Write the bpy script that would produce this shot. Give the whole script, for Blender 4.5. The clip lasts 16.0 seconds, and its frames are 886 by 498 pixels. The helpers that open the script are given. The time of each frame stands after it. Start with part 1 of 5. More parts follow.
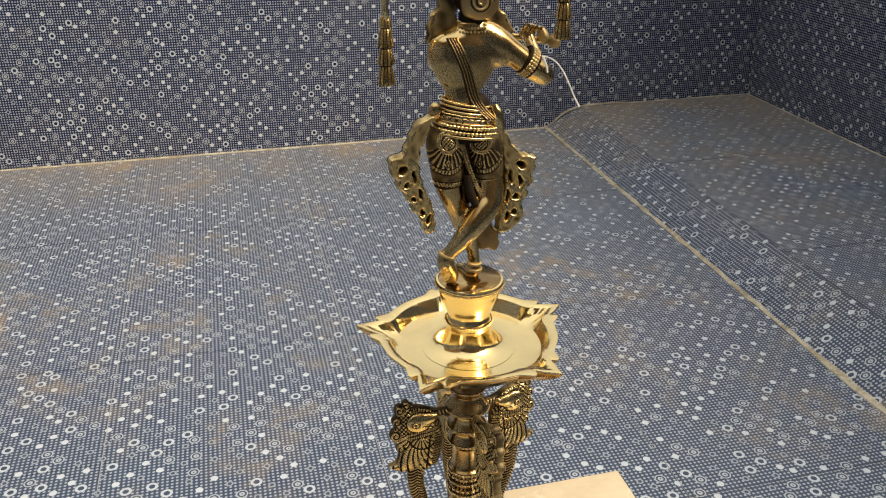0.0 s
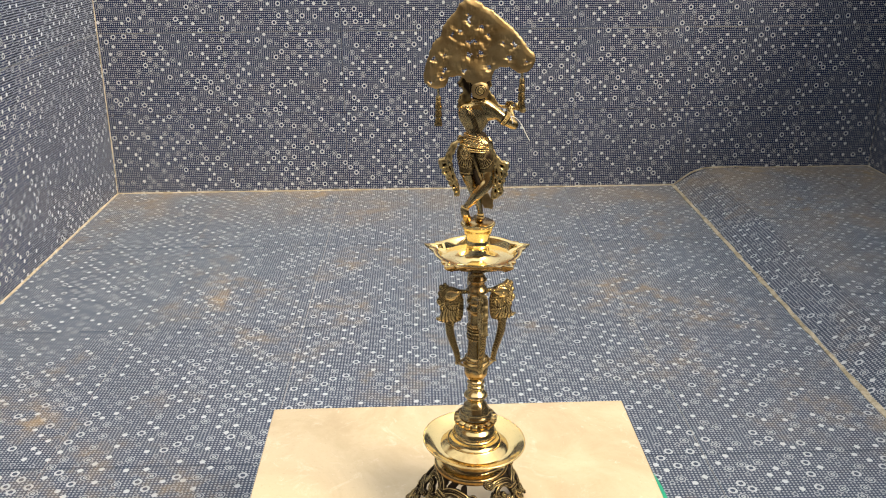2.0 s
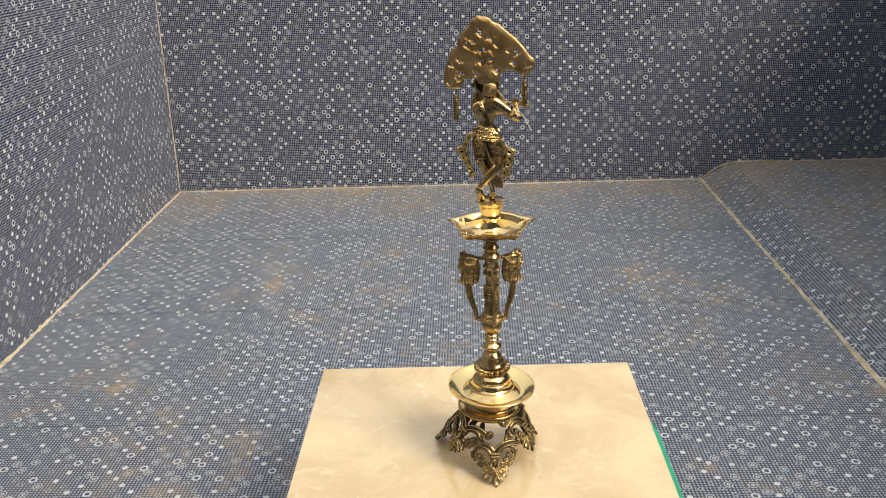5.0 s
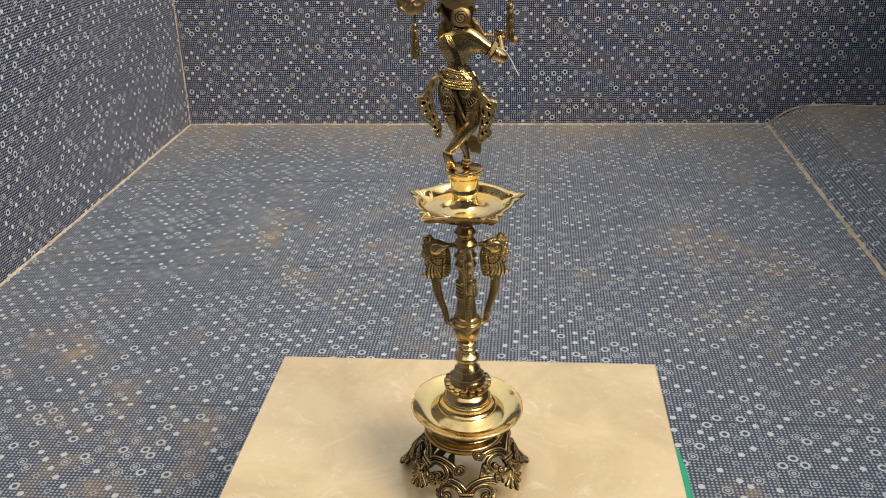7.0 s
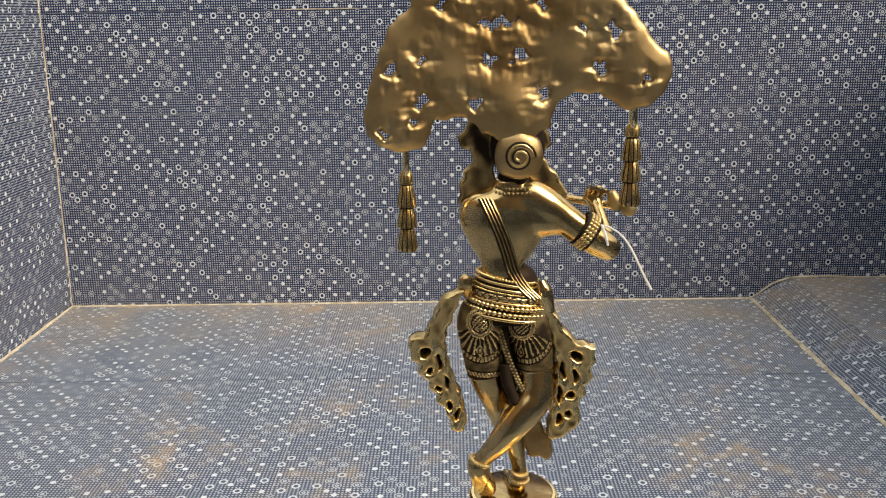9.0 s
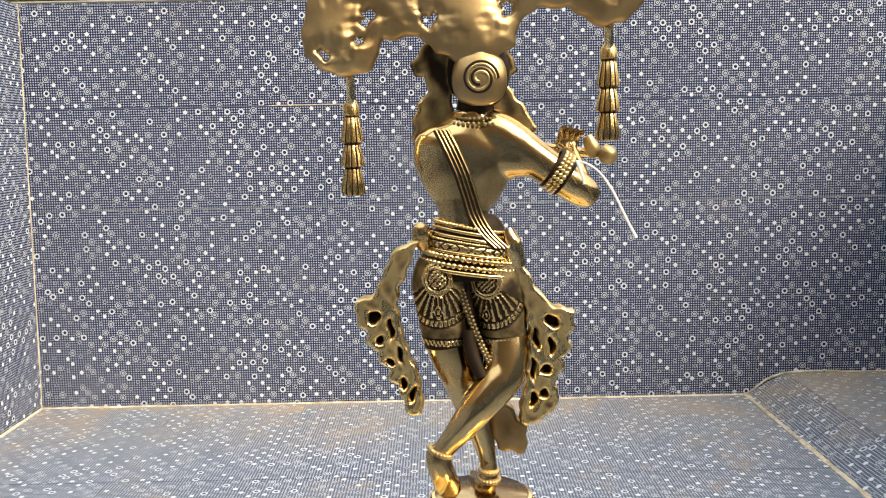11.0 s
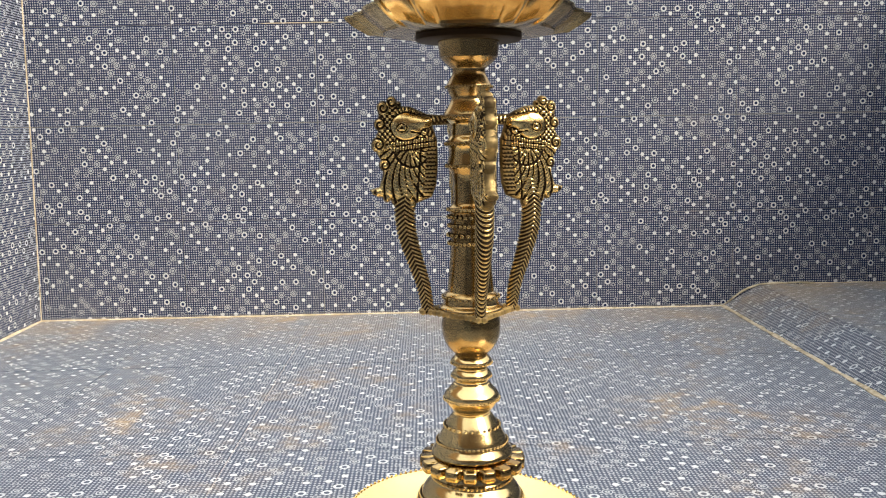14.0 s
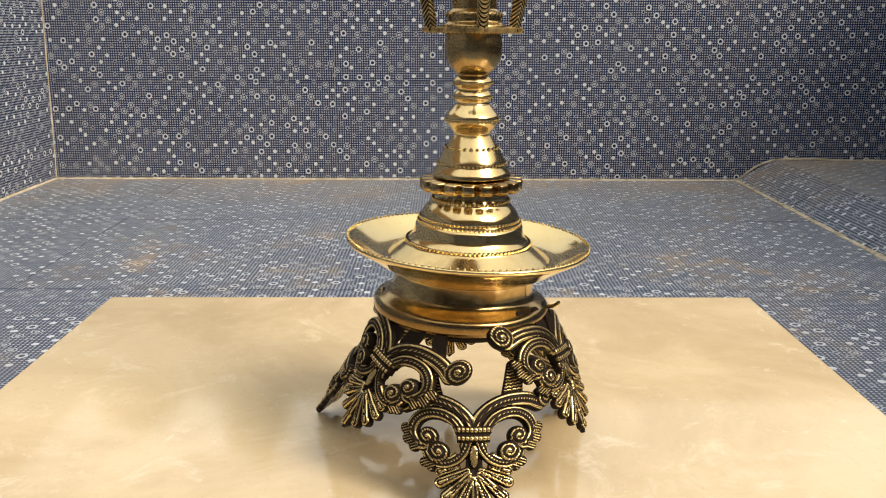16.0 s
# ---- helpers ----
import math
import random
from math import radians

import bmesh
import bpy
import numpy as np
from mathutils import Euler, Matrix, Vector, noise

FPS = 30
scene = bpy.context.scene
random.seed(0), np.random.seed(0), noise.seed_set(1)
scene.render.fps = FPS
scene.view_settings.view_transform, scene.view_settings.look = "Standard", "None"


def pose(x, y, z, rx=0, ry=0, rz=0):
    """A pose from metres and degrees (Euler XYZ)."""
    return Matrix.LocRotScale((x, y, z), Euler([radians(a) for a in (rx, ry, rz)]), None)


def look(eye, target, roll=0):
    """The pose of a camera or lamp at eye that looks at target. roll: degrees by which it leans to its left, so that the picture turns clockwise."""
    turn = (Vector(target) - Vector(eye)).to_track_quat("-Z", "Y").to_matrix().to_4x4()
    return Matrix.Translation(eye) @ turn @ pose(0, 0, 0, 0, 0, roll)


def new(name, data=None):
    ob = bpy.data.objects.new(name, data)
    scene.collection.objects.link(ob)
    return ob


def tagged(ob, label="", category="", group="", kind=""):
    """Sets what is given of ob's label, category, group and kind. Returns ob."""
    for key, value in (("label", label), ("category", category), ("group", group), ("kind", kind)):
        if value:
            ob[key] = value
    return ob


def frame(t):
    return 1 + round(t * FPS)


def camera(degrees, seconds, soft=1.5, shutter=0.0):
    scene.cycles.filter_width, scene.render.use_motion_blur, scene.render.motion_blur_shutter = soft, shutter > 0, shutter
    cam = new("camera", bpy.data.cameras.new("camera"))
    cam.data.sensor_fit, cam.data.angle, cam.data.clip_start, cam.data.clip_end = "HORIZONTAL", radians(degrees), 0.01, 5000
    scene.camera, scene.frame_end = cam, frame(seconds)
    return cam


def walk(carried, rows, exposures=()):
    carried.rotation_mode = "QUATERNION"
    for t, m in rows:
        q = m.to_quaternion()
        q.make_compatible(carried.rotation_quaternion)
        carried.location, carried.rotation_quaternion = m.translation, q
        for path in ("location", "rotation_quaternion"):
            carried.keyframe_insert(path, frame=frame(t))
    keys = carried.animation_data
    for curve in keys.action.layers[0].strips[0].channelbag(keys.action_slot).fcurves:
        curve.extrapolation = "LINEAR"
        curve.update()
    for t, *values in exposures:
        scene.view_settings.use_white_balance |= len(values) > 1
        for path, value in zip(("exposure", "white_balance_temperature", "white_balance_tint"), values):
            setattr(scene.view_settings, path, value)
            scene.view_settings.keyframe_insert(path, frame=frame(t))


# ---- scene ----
cam = camera(54.2, 16.0, soft=1.1)
PATH = [
    (0, (-0.125, -0.443, 0.908), (0.316, 1.311, 0.055), -0.1),
    (0.5, (-0.139, -0.615, 0.969), (0.238, 1.175, 0.16), 1.1),
    (1, (-0.128, -0.763, 1.021), (0.135, 1.057, 0.235), 1.7),
    (1.5, (-0.078, -0.895, 1.044), (0.024, 0.956, 0.294), 0.4),
    (2, (-0.064, -0.998, 1.025), (-0.02, 0.865, 0.3), -0.5),
    (2.5, (-0.063, -1.094, 1.017), (-0.043, 0.775, 0.305), -0.6),
    (3, (-0.067, -1.156, 1.026), (-0.068, 0.72, 0.331), -0.8),
    (5.5, (0.012, -1.218, 1.064), (-0.093, 0.638, 0.327), -2.6),
    (6, (0.087, -1.116, 1.037), (-0.109, 0.709, 0.244), -2.3),
    (6.5, (0.115, -1.029, 1.008), (-0.156, 0.764, 0.162), -2.0),
    (7, (0.076, -0.885, 0.998), (-0.126, 0.909, 0.137), -2.0),
    (7.5, (-0.003, -0.72, 0.989), (-0.116, 1.11, 0.189), -1.0),
    (8, (-0.021, -0.542, 0.931), (-0.109, 1.336, 0.249), -0.9),
    (8.5, (-0.025, -0.408, 0.901), (-0.068, 1.507, 0.324), -0.9),
    (11, (-0.012, -0.332, 0.813), (-0.006, 1.652, 0.561), -1.1),
    (11.5, (-0.007, -0.368, 0.751), (0.014, 1.63, 0.667), -1.6),
    (12, (-0.015, -0.412, 0.707), (0.009, 1.588, 0.665), -1.4),
    (12.5, (-0.017, -0.434, 0.669), (0.006, 1.564, 0.582), -1.1),
    (13, (-0.025, -0.452, 0.641), (-0.005, 1.543, 0.5), -1.0),
    (13.5, (-0.023, -0.457, 0.608), (0.001, 1.534, 0.414), -0.9),
    (14, (-0.021, -0.457, 0.571), (0.014, 1.525, 0.309), -1.1),
    (14.5, (-0.014, -0.459, 0.549), (0.03, 1.515, 0.226), -1.0),
    (15, (-0.016, -0.464, 0.526), (0.031, 1.503, 0.166), -0.8),
    (15.2, (-0.02, -0.476, 0.504), (0.031, 1.489, 0.133), -0.4),
    (15.5, (-0.019, -0.481, 0.487), (0.022, 1.479, 0.09), -0.7),
    (16, (-0.015, -0.481, 0.478), (-0.014, 1.457, -0.017), 0.2),
]
EXPOSURE = [(t, e, w, 10) for t, e, w in ((0, 0.48, 7250), (1.0, 0.76, 7200), (2.0, 0.70, 7200), (3, 0.60, 7250), (5.5, 0.52, 7200), (6.5, 0.36, 7250), (7, 0.21, 7250), (8.5, 0.52, 7150), (11, 1.38, 7000), (12.0, 1.14, 7100), (13.2, 1.38, 7100), (14.5, 1.00, 7200), (15.2, 0.78, 7250), (16, 0.58, 7200))]
walk(cam, [(t, look(eye, target, roll)) for t, eye, target, roll in PATH], EXPOSURE)

# ---- light ----
world = bpy.data.worlds.new("sky")
scene.world = world
world.use_nodes = True
wn, wl = world.node_tree.nodes, world.node_tree.links
sky = wn.new("ShaderNodeTexSky")
sky.sky_type = "NISHITA"
sky.sun_disc = False
sky.sun_elevation = radians(43)
sky.sun_rotation = radians(126)
sky.dust_density = 7.0
sky.air_density = 1.0
haze = wn.new("ShaderNodeMix")
haze.data_type = "RGBA"
haze.inputs[0].default_value = 0.70
# overcast: three times as bright overhead as at the horizon
way = wn.new("ShaderNodeTexCoord")
split = wn.new("ShaderNodeSeparateXYZ")
rise = wn.new("ShaderNodeMapRange")
for socket, value in zip(rise.inputs[1:5], (0.0, 1.0, 0.42, 1.45)):
    socket.default_value = value
wl.new(way.outputs["Generated"], split.inputs[0])
wl.new(split.outputs[2], rise.inputs[0])
cloud = wn.new("ShaderNodeVectorMath")
cloud.operation = "SCALE"
cloud.inputs[0].default_value = (5.0, 5.15, 5.2)
wl.new(rise.outputs[0], cloud.inputs["Scale"])
wl.new(cloud.outputs[0], haze.inputs[7])
wl.new(sky.outputs["Color"], haze.inputs[6])
wl.new(haze.outputs[2], wn["Background"].inputs["Color"])
wn["Background"].inputs["Strength"].default_value = 0.160
sun = new("sun", bpy.data.lights.new("sun", "SUN"))
sun.data.energy = 1.9
sun.data.angle = radians(28)
sun.data.color = (1.0, 0.93, 0.82)
sun.matrix_world = look((2.5, -1.8, 2.85), (0, 0, 0))

# ---- dimensions ----
XL, XJ, XN, XR, YB, YF = -1.268, 0.935, 1.056, 1.715, 2.298, -2.3
H, ZN, ZT = 1.232, 0.068, 0.233


# ---- materials ----
def material(name, rough=0.5, metal=0.0):
    m = bpy.data.materials.new(name)
    m.use_nodes = True
    b = m.node_tree.nodes["Principled BSDF"]
    b.inputs["Roughness"].default_value = rough
    b.inputs["Metallic"].default_value = metal
    return m, m.node_tree.nodes, m.node_tree.links, b


class Net:
    """Short forms for shader nodes."""

    def __init__(self, nodes, links):
        self.n, self.l = nodes, links

    def put(self, socket, value):
        if isinstance(value, bpy.types.NodeSocket):
            self.l.new(value, socket)
        else:
            socket.default_value = value

    def math(self, op, a, b=0.0, c=0.0):
        k = self.n.new("ShaderNodeMath")
        k.operation = op
        for s, v in zip(k.inputs, (a, b, c)):
            self.put(s, v)
        return k.outputs[0]

    def noise(self, vec, scale, detail=3.0, rough=0.55, dist=0.0):
        k = self.n.new("ShaderNodeTexNoise")
        self.put(k.inputs["Vector"], vec)
        k.inputs["Scale"].default_value = scale
        k.inputs["Detail"].default_value = detail
        k.inputs["Roughness"].default_value = rough
        k.inputs["Distortion"].default_value = dist
        return k.outputs["Fac"]

    def ramp(self, fac, lo, hi, a=0.0, b=1.0):
        k = self.n.new("ShaderNodeMapRange")
        k.interpolation_type = "SMOOTHSTEP"
        for s, v in zip(k.inputs[:5], (fac, lo, hi, a, b)):
            self.put(s, v)
        return k.outputs[0]

    def mix(self, fac, a, b, mode="MIX"):
        k = self.n.new("ShaderNodeMix")
        k.data_type = "RGBA"
        k.blend_type = mode
        self.put(k.inputs[0], fac)
        self.put(k.inputs[6], a if isinstance(a, bpy.types.NodeSocket) else (*a, 1))
        self.put(k.inputs[7], b if isinstance(b, bpy.types.NodeSocket) else (*b, 1))
        return k.outputs[2]

    def bump(self, height, strength, distance, normal=None):
        k = self.n.new("ShaderNodeBump")
        self.put(k.inputs["Height"], height)
        k.inputs["Strength"].default_value = strength
        k.inputs["Distance"].default_value = distance
        if normal:
            self.l.new(normal, k.inputs["Normal"])
        return k.outputs[0]

    def position(self):
        return self.n.new("ShaderNodeNewGeometry").outputs["Position"]

    def local(self):
        return self.n.new("ShaderNodeTexCoord").outputs["Object"]

    def split(self, vec):
        k = self.n.new("ShaderNodeSeparateXYZ")
        self.l.new(vec, k.inputs[0])
        return k.outputs

    def join(self, x, y, z=0.0):
        k = self.n.new("ShaderNodeCombineXYZ")
        for s, v in zip(k.inputs, (x, y, z)):
            self.put(s, v)
        return k.outputs[0]


def printed_tile(name, axes, dirt, rough, veil_tint):
    """Glazed tile printed navy with a grid of pale dots, rings and discs; axes: the two world axes of its face."""
    m, n, l, b = material(name, rough)
    b.inputs["Specular IOR Level"].default_value = 0.32
    k = Net(n, l)
    pos = k.position()
    s = k.split(pos)
    u, v = s[axes[0]], s[axes[1]]
    # fine dots, 7 mm apart
    fu = k.math("SUBTRACT", k.math("FRACT", k.math("MULTIPLY", u, 136.05)), 0.5)
    fv = k.math("SUBTRACT", k.math("FRACT", k.math("MULTIPLY", v, 136.05)), 0.5)
    d = k.math("SQRT", k.math("ADD", k.math("MULTIPLY", fu, fu), k.math("MULTIPLY", fv, fv)))
    dots = k.ramp(d, 0.15, 0.40, 1.0, 0.0)
    # rings and discs, scattered about 30 mm apart
    vo = n.new("ShaderNodeTexVoronoi")
    vo.voronoi_dimensions = "2D"
    vo.inputs["Scale"].default_value = 33.0
    vo.inputs["Randomness"].default_value = 0.42
    l.new(k.join(k.math("MULTIPLY", k.math("ADD", u, v), 0.7071), k.math("MULTIPLY", k.math("SUBTRACT", v, u), 0.7071)), vo.inputs["Vector"])
    r = k.math("DIVIDE", vo.outputs["Distance"], 30.5)
    c = k.split(vo.outputs["Color"])
    kind = c[0]

    def band(lo, hi):
        return k.math("MULTIPLY", k.ramp(r, lo - 0.0004, lo + 0.0004), k.ramp(r, hi - 0.0004, hi + 0.0004, 1.0, 0.0))

    def disc(hi):
        return k.ramp(r, hi - 0.0004, hi + 0.0004, 1.0, 0.0)

    def when(lo, hi):
        return k.math("MULTIPLY", k.math("GREATER_THAN", kind, lo), k.math("LESS_THAN", kind, hi))

    double = k.math("MAXIMUM", band(0.0078, 0.0102), band(0.0014, 0.0048))
    fat = band(0.0052, 0.0100)
    small = band(0.0034, 0.0062)
    marks = k.math("ADD", k.math("MULTIPLY", when(-1, 0.22), k.math("MULTIPLY", double, 0.82)), k.math("MULTIPLY", when(0.22, 0.36), fat))
    marks = k.math("ADD", marks, k.math("MULTIPLY", when(0.36, 0.62), k.math("MULTIPLY", disc(0.0064), 1.15)))
    marks = k.math("ADD", marks, k.math("MULTIPLY", when(0.62, 2), k.math("MULTIPLY", small, 0.62)))
    clear = k.math("ADD", k.math("MULTIPLY", when(-1, 0.36), disc(0.0104)), k.math("MULTIPLY", when(0.36, 2), disc(0.0064)))
    dots = k.math("MULTIPLY", dots, k.math("SUBTRACT", 1.0, clear))
    pale = k.math("MINIMUM", k.math("ADD", k.math("MULTIPLY", dots, 0.70), k.math("MULTIPLY", marks, 0.90)), 1.0)
    blue = k.mix(k.noise(pos, 5.0), (0.007, 0.016, 0.054), (0.011, 0.027, 0.082))
    col = k.mix(pale, blue, (0.565, 0.60, 0.64))
    # dust and dried water marks
    spots = k.ramp(k.noise(pos, 2.6, 5.0, 0.6, 0.6), 0.46, 0.70)
    fine = k.ramp(k.noise(pos, 16.0, 5.0, 0.7), 0.40, 0.75)
    film = k.math("MULTIPLY", k.math("MULTIPLY", spots, fine), dirt)
    # dust washed up against the far wall and left on the raised strip
    drift = k.math("MULTIPLY", k.ramp(s[1], 1.75, 2.30, 0.0, 0.55), k.ramp(k.noise(pos, 5.0, 5.0, 0.65, 0.5), 0.30, 0.70))
    drift = k.math("ADD", drift, k.math("MULTIPLY", k.ramp(s[0], 0.95, 1.15, 0.0, 0.28), k.ramp(k.noise(pos, 3.4, 4.0, 0.6, 0.5), 0.35, 0.65)))
    film = k.math("MINIMUM", k.math("ADD", film, k.math("MULTIPLY", drift, dirt if axes == (0, 1) else 0.0)), 0.9)
    # fine dust veil; on the floor its blue-green tint paints in reflected sky
    veil = k.math("MULTIPLY", k.math("ADD", k.noise(pos, 60.0, 4.0), k.noise(pos, 1.6, 3.0)), dirt * 0.12)
    col = k.mix(veil, col, veil_tint)
    col = k.mix(film, col, (0.34, 0.255, 0.16))
    base = k.math("ADD", film, veil)
    l.new(col, b.inputs["Base Color"])
    k.put(b.inputs["Roughness"], k.math("ADD", rough, k.math("MULTIPLY", base, 0.5)))
    wave = k.math("ADD", k.noise(pos, 9.0, 2.0), k.math("MULTIPLY", k.noise(pos, 140.0, 2.0), 0.06))
    l.new(k.bump(wave, 0.12, 0.004), b.inputs["Normal"])
    return m


def plain(name, a, c, rough, scale, bump=0.3, dist=0.002, metal=0.0, rvar=0.15):
    m, n, l, b = material(name, rough, metal)
    k = Net(n, l)
    p = k.position()
    f = k.math("ADD", k.math("MULTIPLY", k.noise(p, scale, 5.0, 0.65), 0.65), k.math("MULTIPLY", k.noise(p, scale * 7.3, 3.0), 0.35))
    f = k.ramp(f, 0.30, 0.70)
    l.new(k.mix(f, a, c), b.inputs["Base Color"])
    k.put(b.inputs["Roughness"], k.math("ADD", rough - rvar / 2, k.math("MULTIPLY", f, rvar)))
    l.new(k.bump(k.noise(p, scale * 5, 4.0), bump, dist), b.inputs["Normal"])
    return m


def brass(name, rough, tarnish, grain=0.2, light=(0.81, 0.61, 0.29)):
    """Cast brass: polished gold with brown tarnish left in patches."""
    m, n, l, b = material(name, rough, 1.0)
    k = Net(n, l)
    p = k.position()
    cloud = k.noise(p, 30.0, 4.0, 0.55, 0.4)
    speck = k.noise(p, 420.0, 3.0, 0.7)
    f = k.ramp(k.math("ADD", k.math("MULTIPLY", cloud, 0.86), k.math("MULTIPLY", speck, 0.14)), 0.18, 0.86)
    f = k.math("MULTIPLY", f, tarnish)
    col = k.mix(f, light, (0.285, 0.178, 0.070))
    l.new(col, b.inputs["Base Color"])
    k.put(b.inputs["Roughness"], k.math("ADD", rough, k.math("MULTIPLY", f, 0.09)))
    l.new(k.bump(k.math("ADD", cloud, k.math("MULTIPLY", speck, 0.10)), grain, 0.0006), b.inputs["Normal"])
    return m


def carved(name, scale, light=(0.76, 0.57, 0.26), dark=(0.024, 0.014, 0.006), cover=0.40):
    """Antiqued brass: black patina lies in the engraved lines, the ridges are rubbed bright."""
    m, n, l, b = material(name, 0.28, 1.0)
    k = Net(n, l)
    at = n.new("ShaderNodeAttribute")
    at.attribute_name = "groove"
    p = k.position()
    wear = k.noise(p, scale, 4.0, 0.6)
    g = k.math("ADD", at.outputs["Fac"], k.math("MULTIPLY", k.math("SUBTRACT", wear, 0.5), 0.7))
    f = k.ramp(g, cover - 0.28, cover + 0.22)
    l.new(k.mix(f, light, dark), b.inputs["Base Color"])
    k.put(b.inputs["Roughness"], k.math("ADD", 0.24, k.math("MULTIPLY", f, 0.4)))
    k.put(b.inputs["Metallic"], k.math("SUBTRACT", 1.0, k.math("MULTIPLY", f, 0.3)))
    l.new(k.bump(k.math("ADD", wear, k.math("MULTIPLY", k.noise(p, 900.0, 2.0), 0.3)), 0.35, 0.0006), b.inputs["Normal"])
    return m


TILE_BACK = printed_tile("printed_tile_back", (0, 2), 0.09, 0.22, (0.30, 0.31, 0.33))
TILE_SIDE = printed_tile("printed_tile_side", (1, 2), 0.12, 0.22, (0.30, 0.31, 0.33))
# the floor's veil carries a painted blue-green sky tint, the walls' is grey
TILE_FLOOR = printed_tile("printed_tile_floor", (0, 1), 0.85, 0.34, (0.25, 0.34, 0.36))
GROUT = plain("grey_grout", (0.34, 0.33, 0.32), (0.50, 0.48, 0.45), 0.85, 30.0)
CEMENT = plain("yellowed_cement", (0.27, 0.22, 0.13), (0.63, 0.565, 0.44), 0.85, 19.0, 0.6, 0.004)
COPING = plain("bare_cement", (0.22, 0.21, 0.20), (0.34, 0.32, 0.29), 0.85, 12.0)
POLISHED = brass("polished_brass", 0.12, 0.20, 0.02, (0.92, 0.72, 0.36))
WORN = brass("worn_polished_brass", 0.13, 0.62, 0.02, (0.82, 0.63, 0.31))
SATIN = brass("satin_brass", 0.14, 1.0, 0.02)
CAST = brass("cast_back_brass", 0.38, 1.3, 0.12, (0.50, 0.375, 0.19))
ANTIQUE = carved("antiqued_brass", 60.0, cover=0.36)
ANTIQUE_DARK = carved("dark_antiqued_brass", 60.0, light=(0.62, 0.44, 0.18), cover=0.24)
LEG_BRASS = carved("dark_cast_brass", 60.0, light=(0.74, 0.56, 0.26), dark=(0.018, 0.011, 0.006), cover=0.33)
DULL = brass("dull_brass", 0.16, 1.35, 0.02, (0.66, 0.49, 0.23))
TARNISHED = brass("tarnished_brass", 0.11, 1.7, 0.02)


def cream_tile():
    m, n, l, b = material("cream_glazed_tile", 0.10)
    b.inputs["IOR"].default_value = 1.75
    k = Net(n, l)
    p = k.local()
    cloud = k.noise(p, 6.0, 8.0, 0.66, 0.6)
    vein = k.ramp(k.noise(p, 17.0, 8.0, 0.72, 0.9), 0.54, 0.74)
    col = k.mix(k.ramp(cloud, 0.30, 0.70), (0.54, 0.415, 0.245), (0.69, 0.555, 0.355))
    col = k.mix(k.math("MULTIPLY", vein, 0.75), col, (0.78, 0.68, 0.49))
    fleck = k.ramp(k.noise(p, 48.0, 5.0, 0.75, 1.2), 0.60, 0.70)
    col = k.mix(k.math("MULTIPLY", fleck, 0.40), col, (0.80, 0.70, 0.52))
    speck = k.ramp(k.noise(p, 230.0, 3.0, 0.7), 0.58, 0.72)
    col = k.mix(k.math("MULTIPLY", speck, 0.24), col, (0.44, 0.31, 0.18))
    grime = k.ramp(k.noise(p, 55.0, 5.0, 0.7), 0.64, 0.74)
    col = k.mix(k.math("MULTIPLY", grime, 0.30), col, (0.42, 0.29, 0.16))
    l.new(col, b.inputs["Base Color"])
    k.put(b.inputs["Roughness"], k.math("ADD", 0.03, k.math("MULTIPLY", k.noise(p, 24.0, 4.0), 0.07)))
    l.new(k.bump(k.noise(p, 26.0, 2.0), 0.06, 0.002), b.inputs["Normal"])
    return m


CREAM = cream_tile()
BISCUIT = plain("unglazed_tile_edge", (0.44, 0.34, 0.24), (0.56, 0.46, 0.34), 0.8, 40.0)
GREEN = plain("green_plastic", (0.0, 0.26, 0.15), (0.005, 0.33, 0.20), 0.38, 14.0, 0.1)
STRING = plain("white_cotton", (0.66, 0.64, 0.60), (0.80, 0.79, 0.76), 0.9, 300.0)
def brick_material():
    m, n, l, b = material("red_brick", 0.9)
    k = Net(n, l)
    p = k.position()
    f = k.ramp(k.noise(p, 14.0, 6.0, 0.7), 0.30, 0.72)
    own = n.new("ShaderNodeObjectInfo").outputs["Random"]
    col = k.mix(own, (0.20, 0.060, 0.032), (0.40, 0.145, 0.075))
    col = k.mix(k.math("MULTIPLY", f, 0.6), col, (0.27, 0.16, 0.10))
    l.new(col, b.inputs["Base Color"])
    l.new(k.bump(k.noise(p, 40.0, 5.0), 0.6, 0.01), b.inputs["Normal"])
    return m


BRICK = brick_material()
MORTAR = plain("old_mortar", (0.17, 0.11, 0.07), (0.32, 0.22, 0.15), 0.9, 8.0, 0.5, 0.006)
PLASTER = plain("stained_plaster", (0.13, 0.080, 0.040), (0.31, 0.205, 0.115), 0.9, 1.7, 0.4, 0.01)
# dark plaster for the two added walls that block sky light
BLOCKER_PLASTER = plain("blocker_plaster", (0.10, 0.07, 0.045), (0.21, 0.15, 0.10), 0.9, 1.3, 0.4, 0.01)
PLASTER_PALE = plain("pale_plaster", (0.27, 0.195, 0.11), (0.42, 0.32, 0.20), 0.9, 2.0, 0.4, 0.01)
EARTH = plain("bare_earth", (0.11, 0.08, 0.05), (0.20, 0.15, 0.10), 0.95, 2.0, 0.6, 0.02)
BARK = plain("bark", (0.06, 0.04, 0.025), (0.13, 0.09, 0.06), 0.9, 20.0, 0.6, 0.01)


def leaf_material(name, a, c):
    m, n, l, b = material(name, 0.75)
    k = Net(n, l)
    g = n.new("ShaderNodeNewGeometry")
    l.new(k.mix(g.outputs["Random Per Island"], a, c), b.inputs["Base Color"])
    b.inputs["Specular IOR Level"].default_value = 0.15
    return m


LEAF = leaf_material("hedge_leaf", (0.026, 0.040, 0.006), (0.082, 0.105, 0.016))
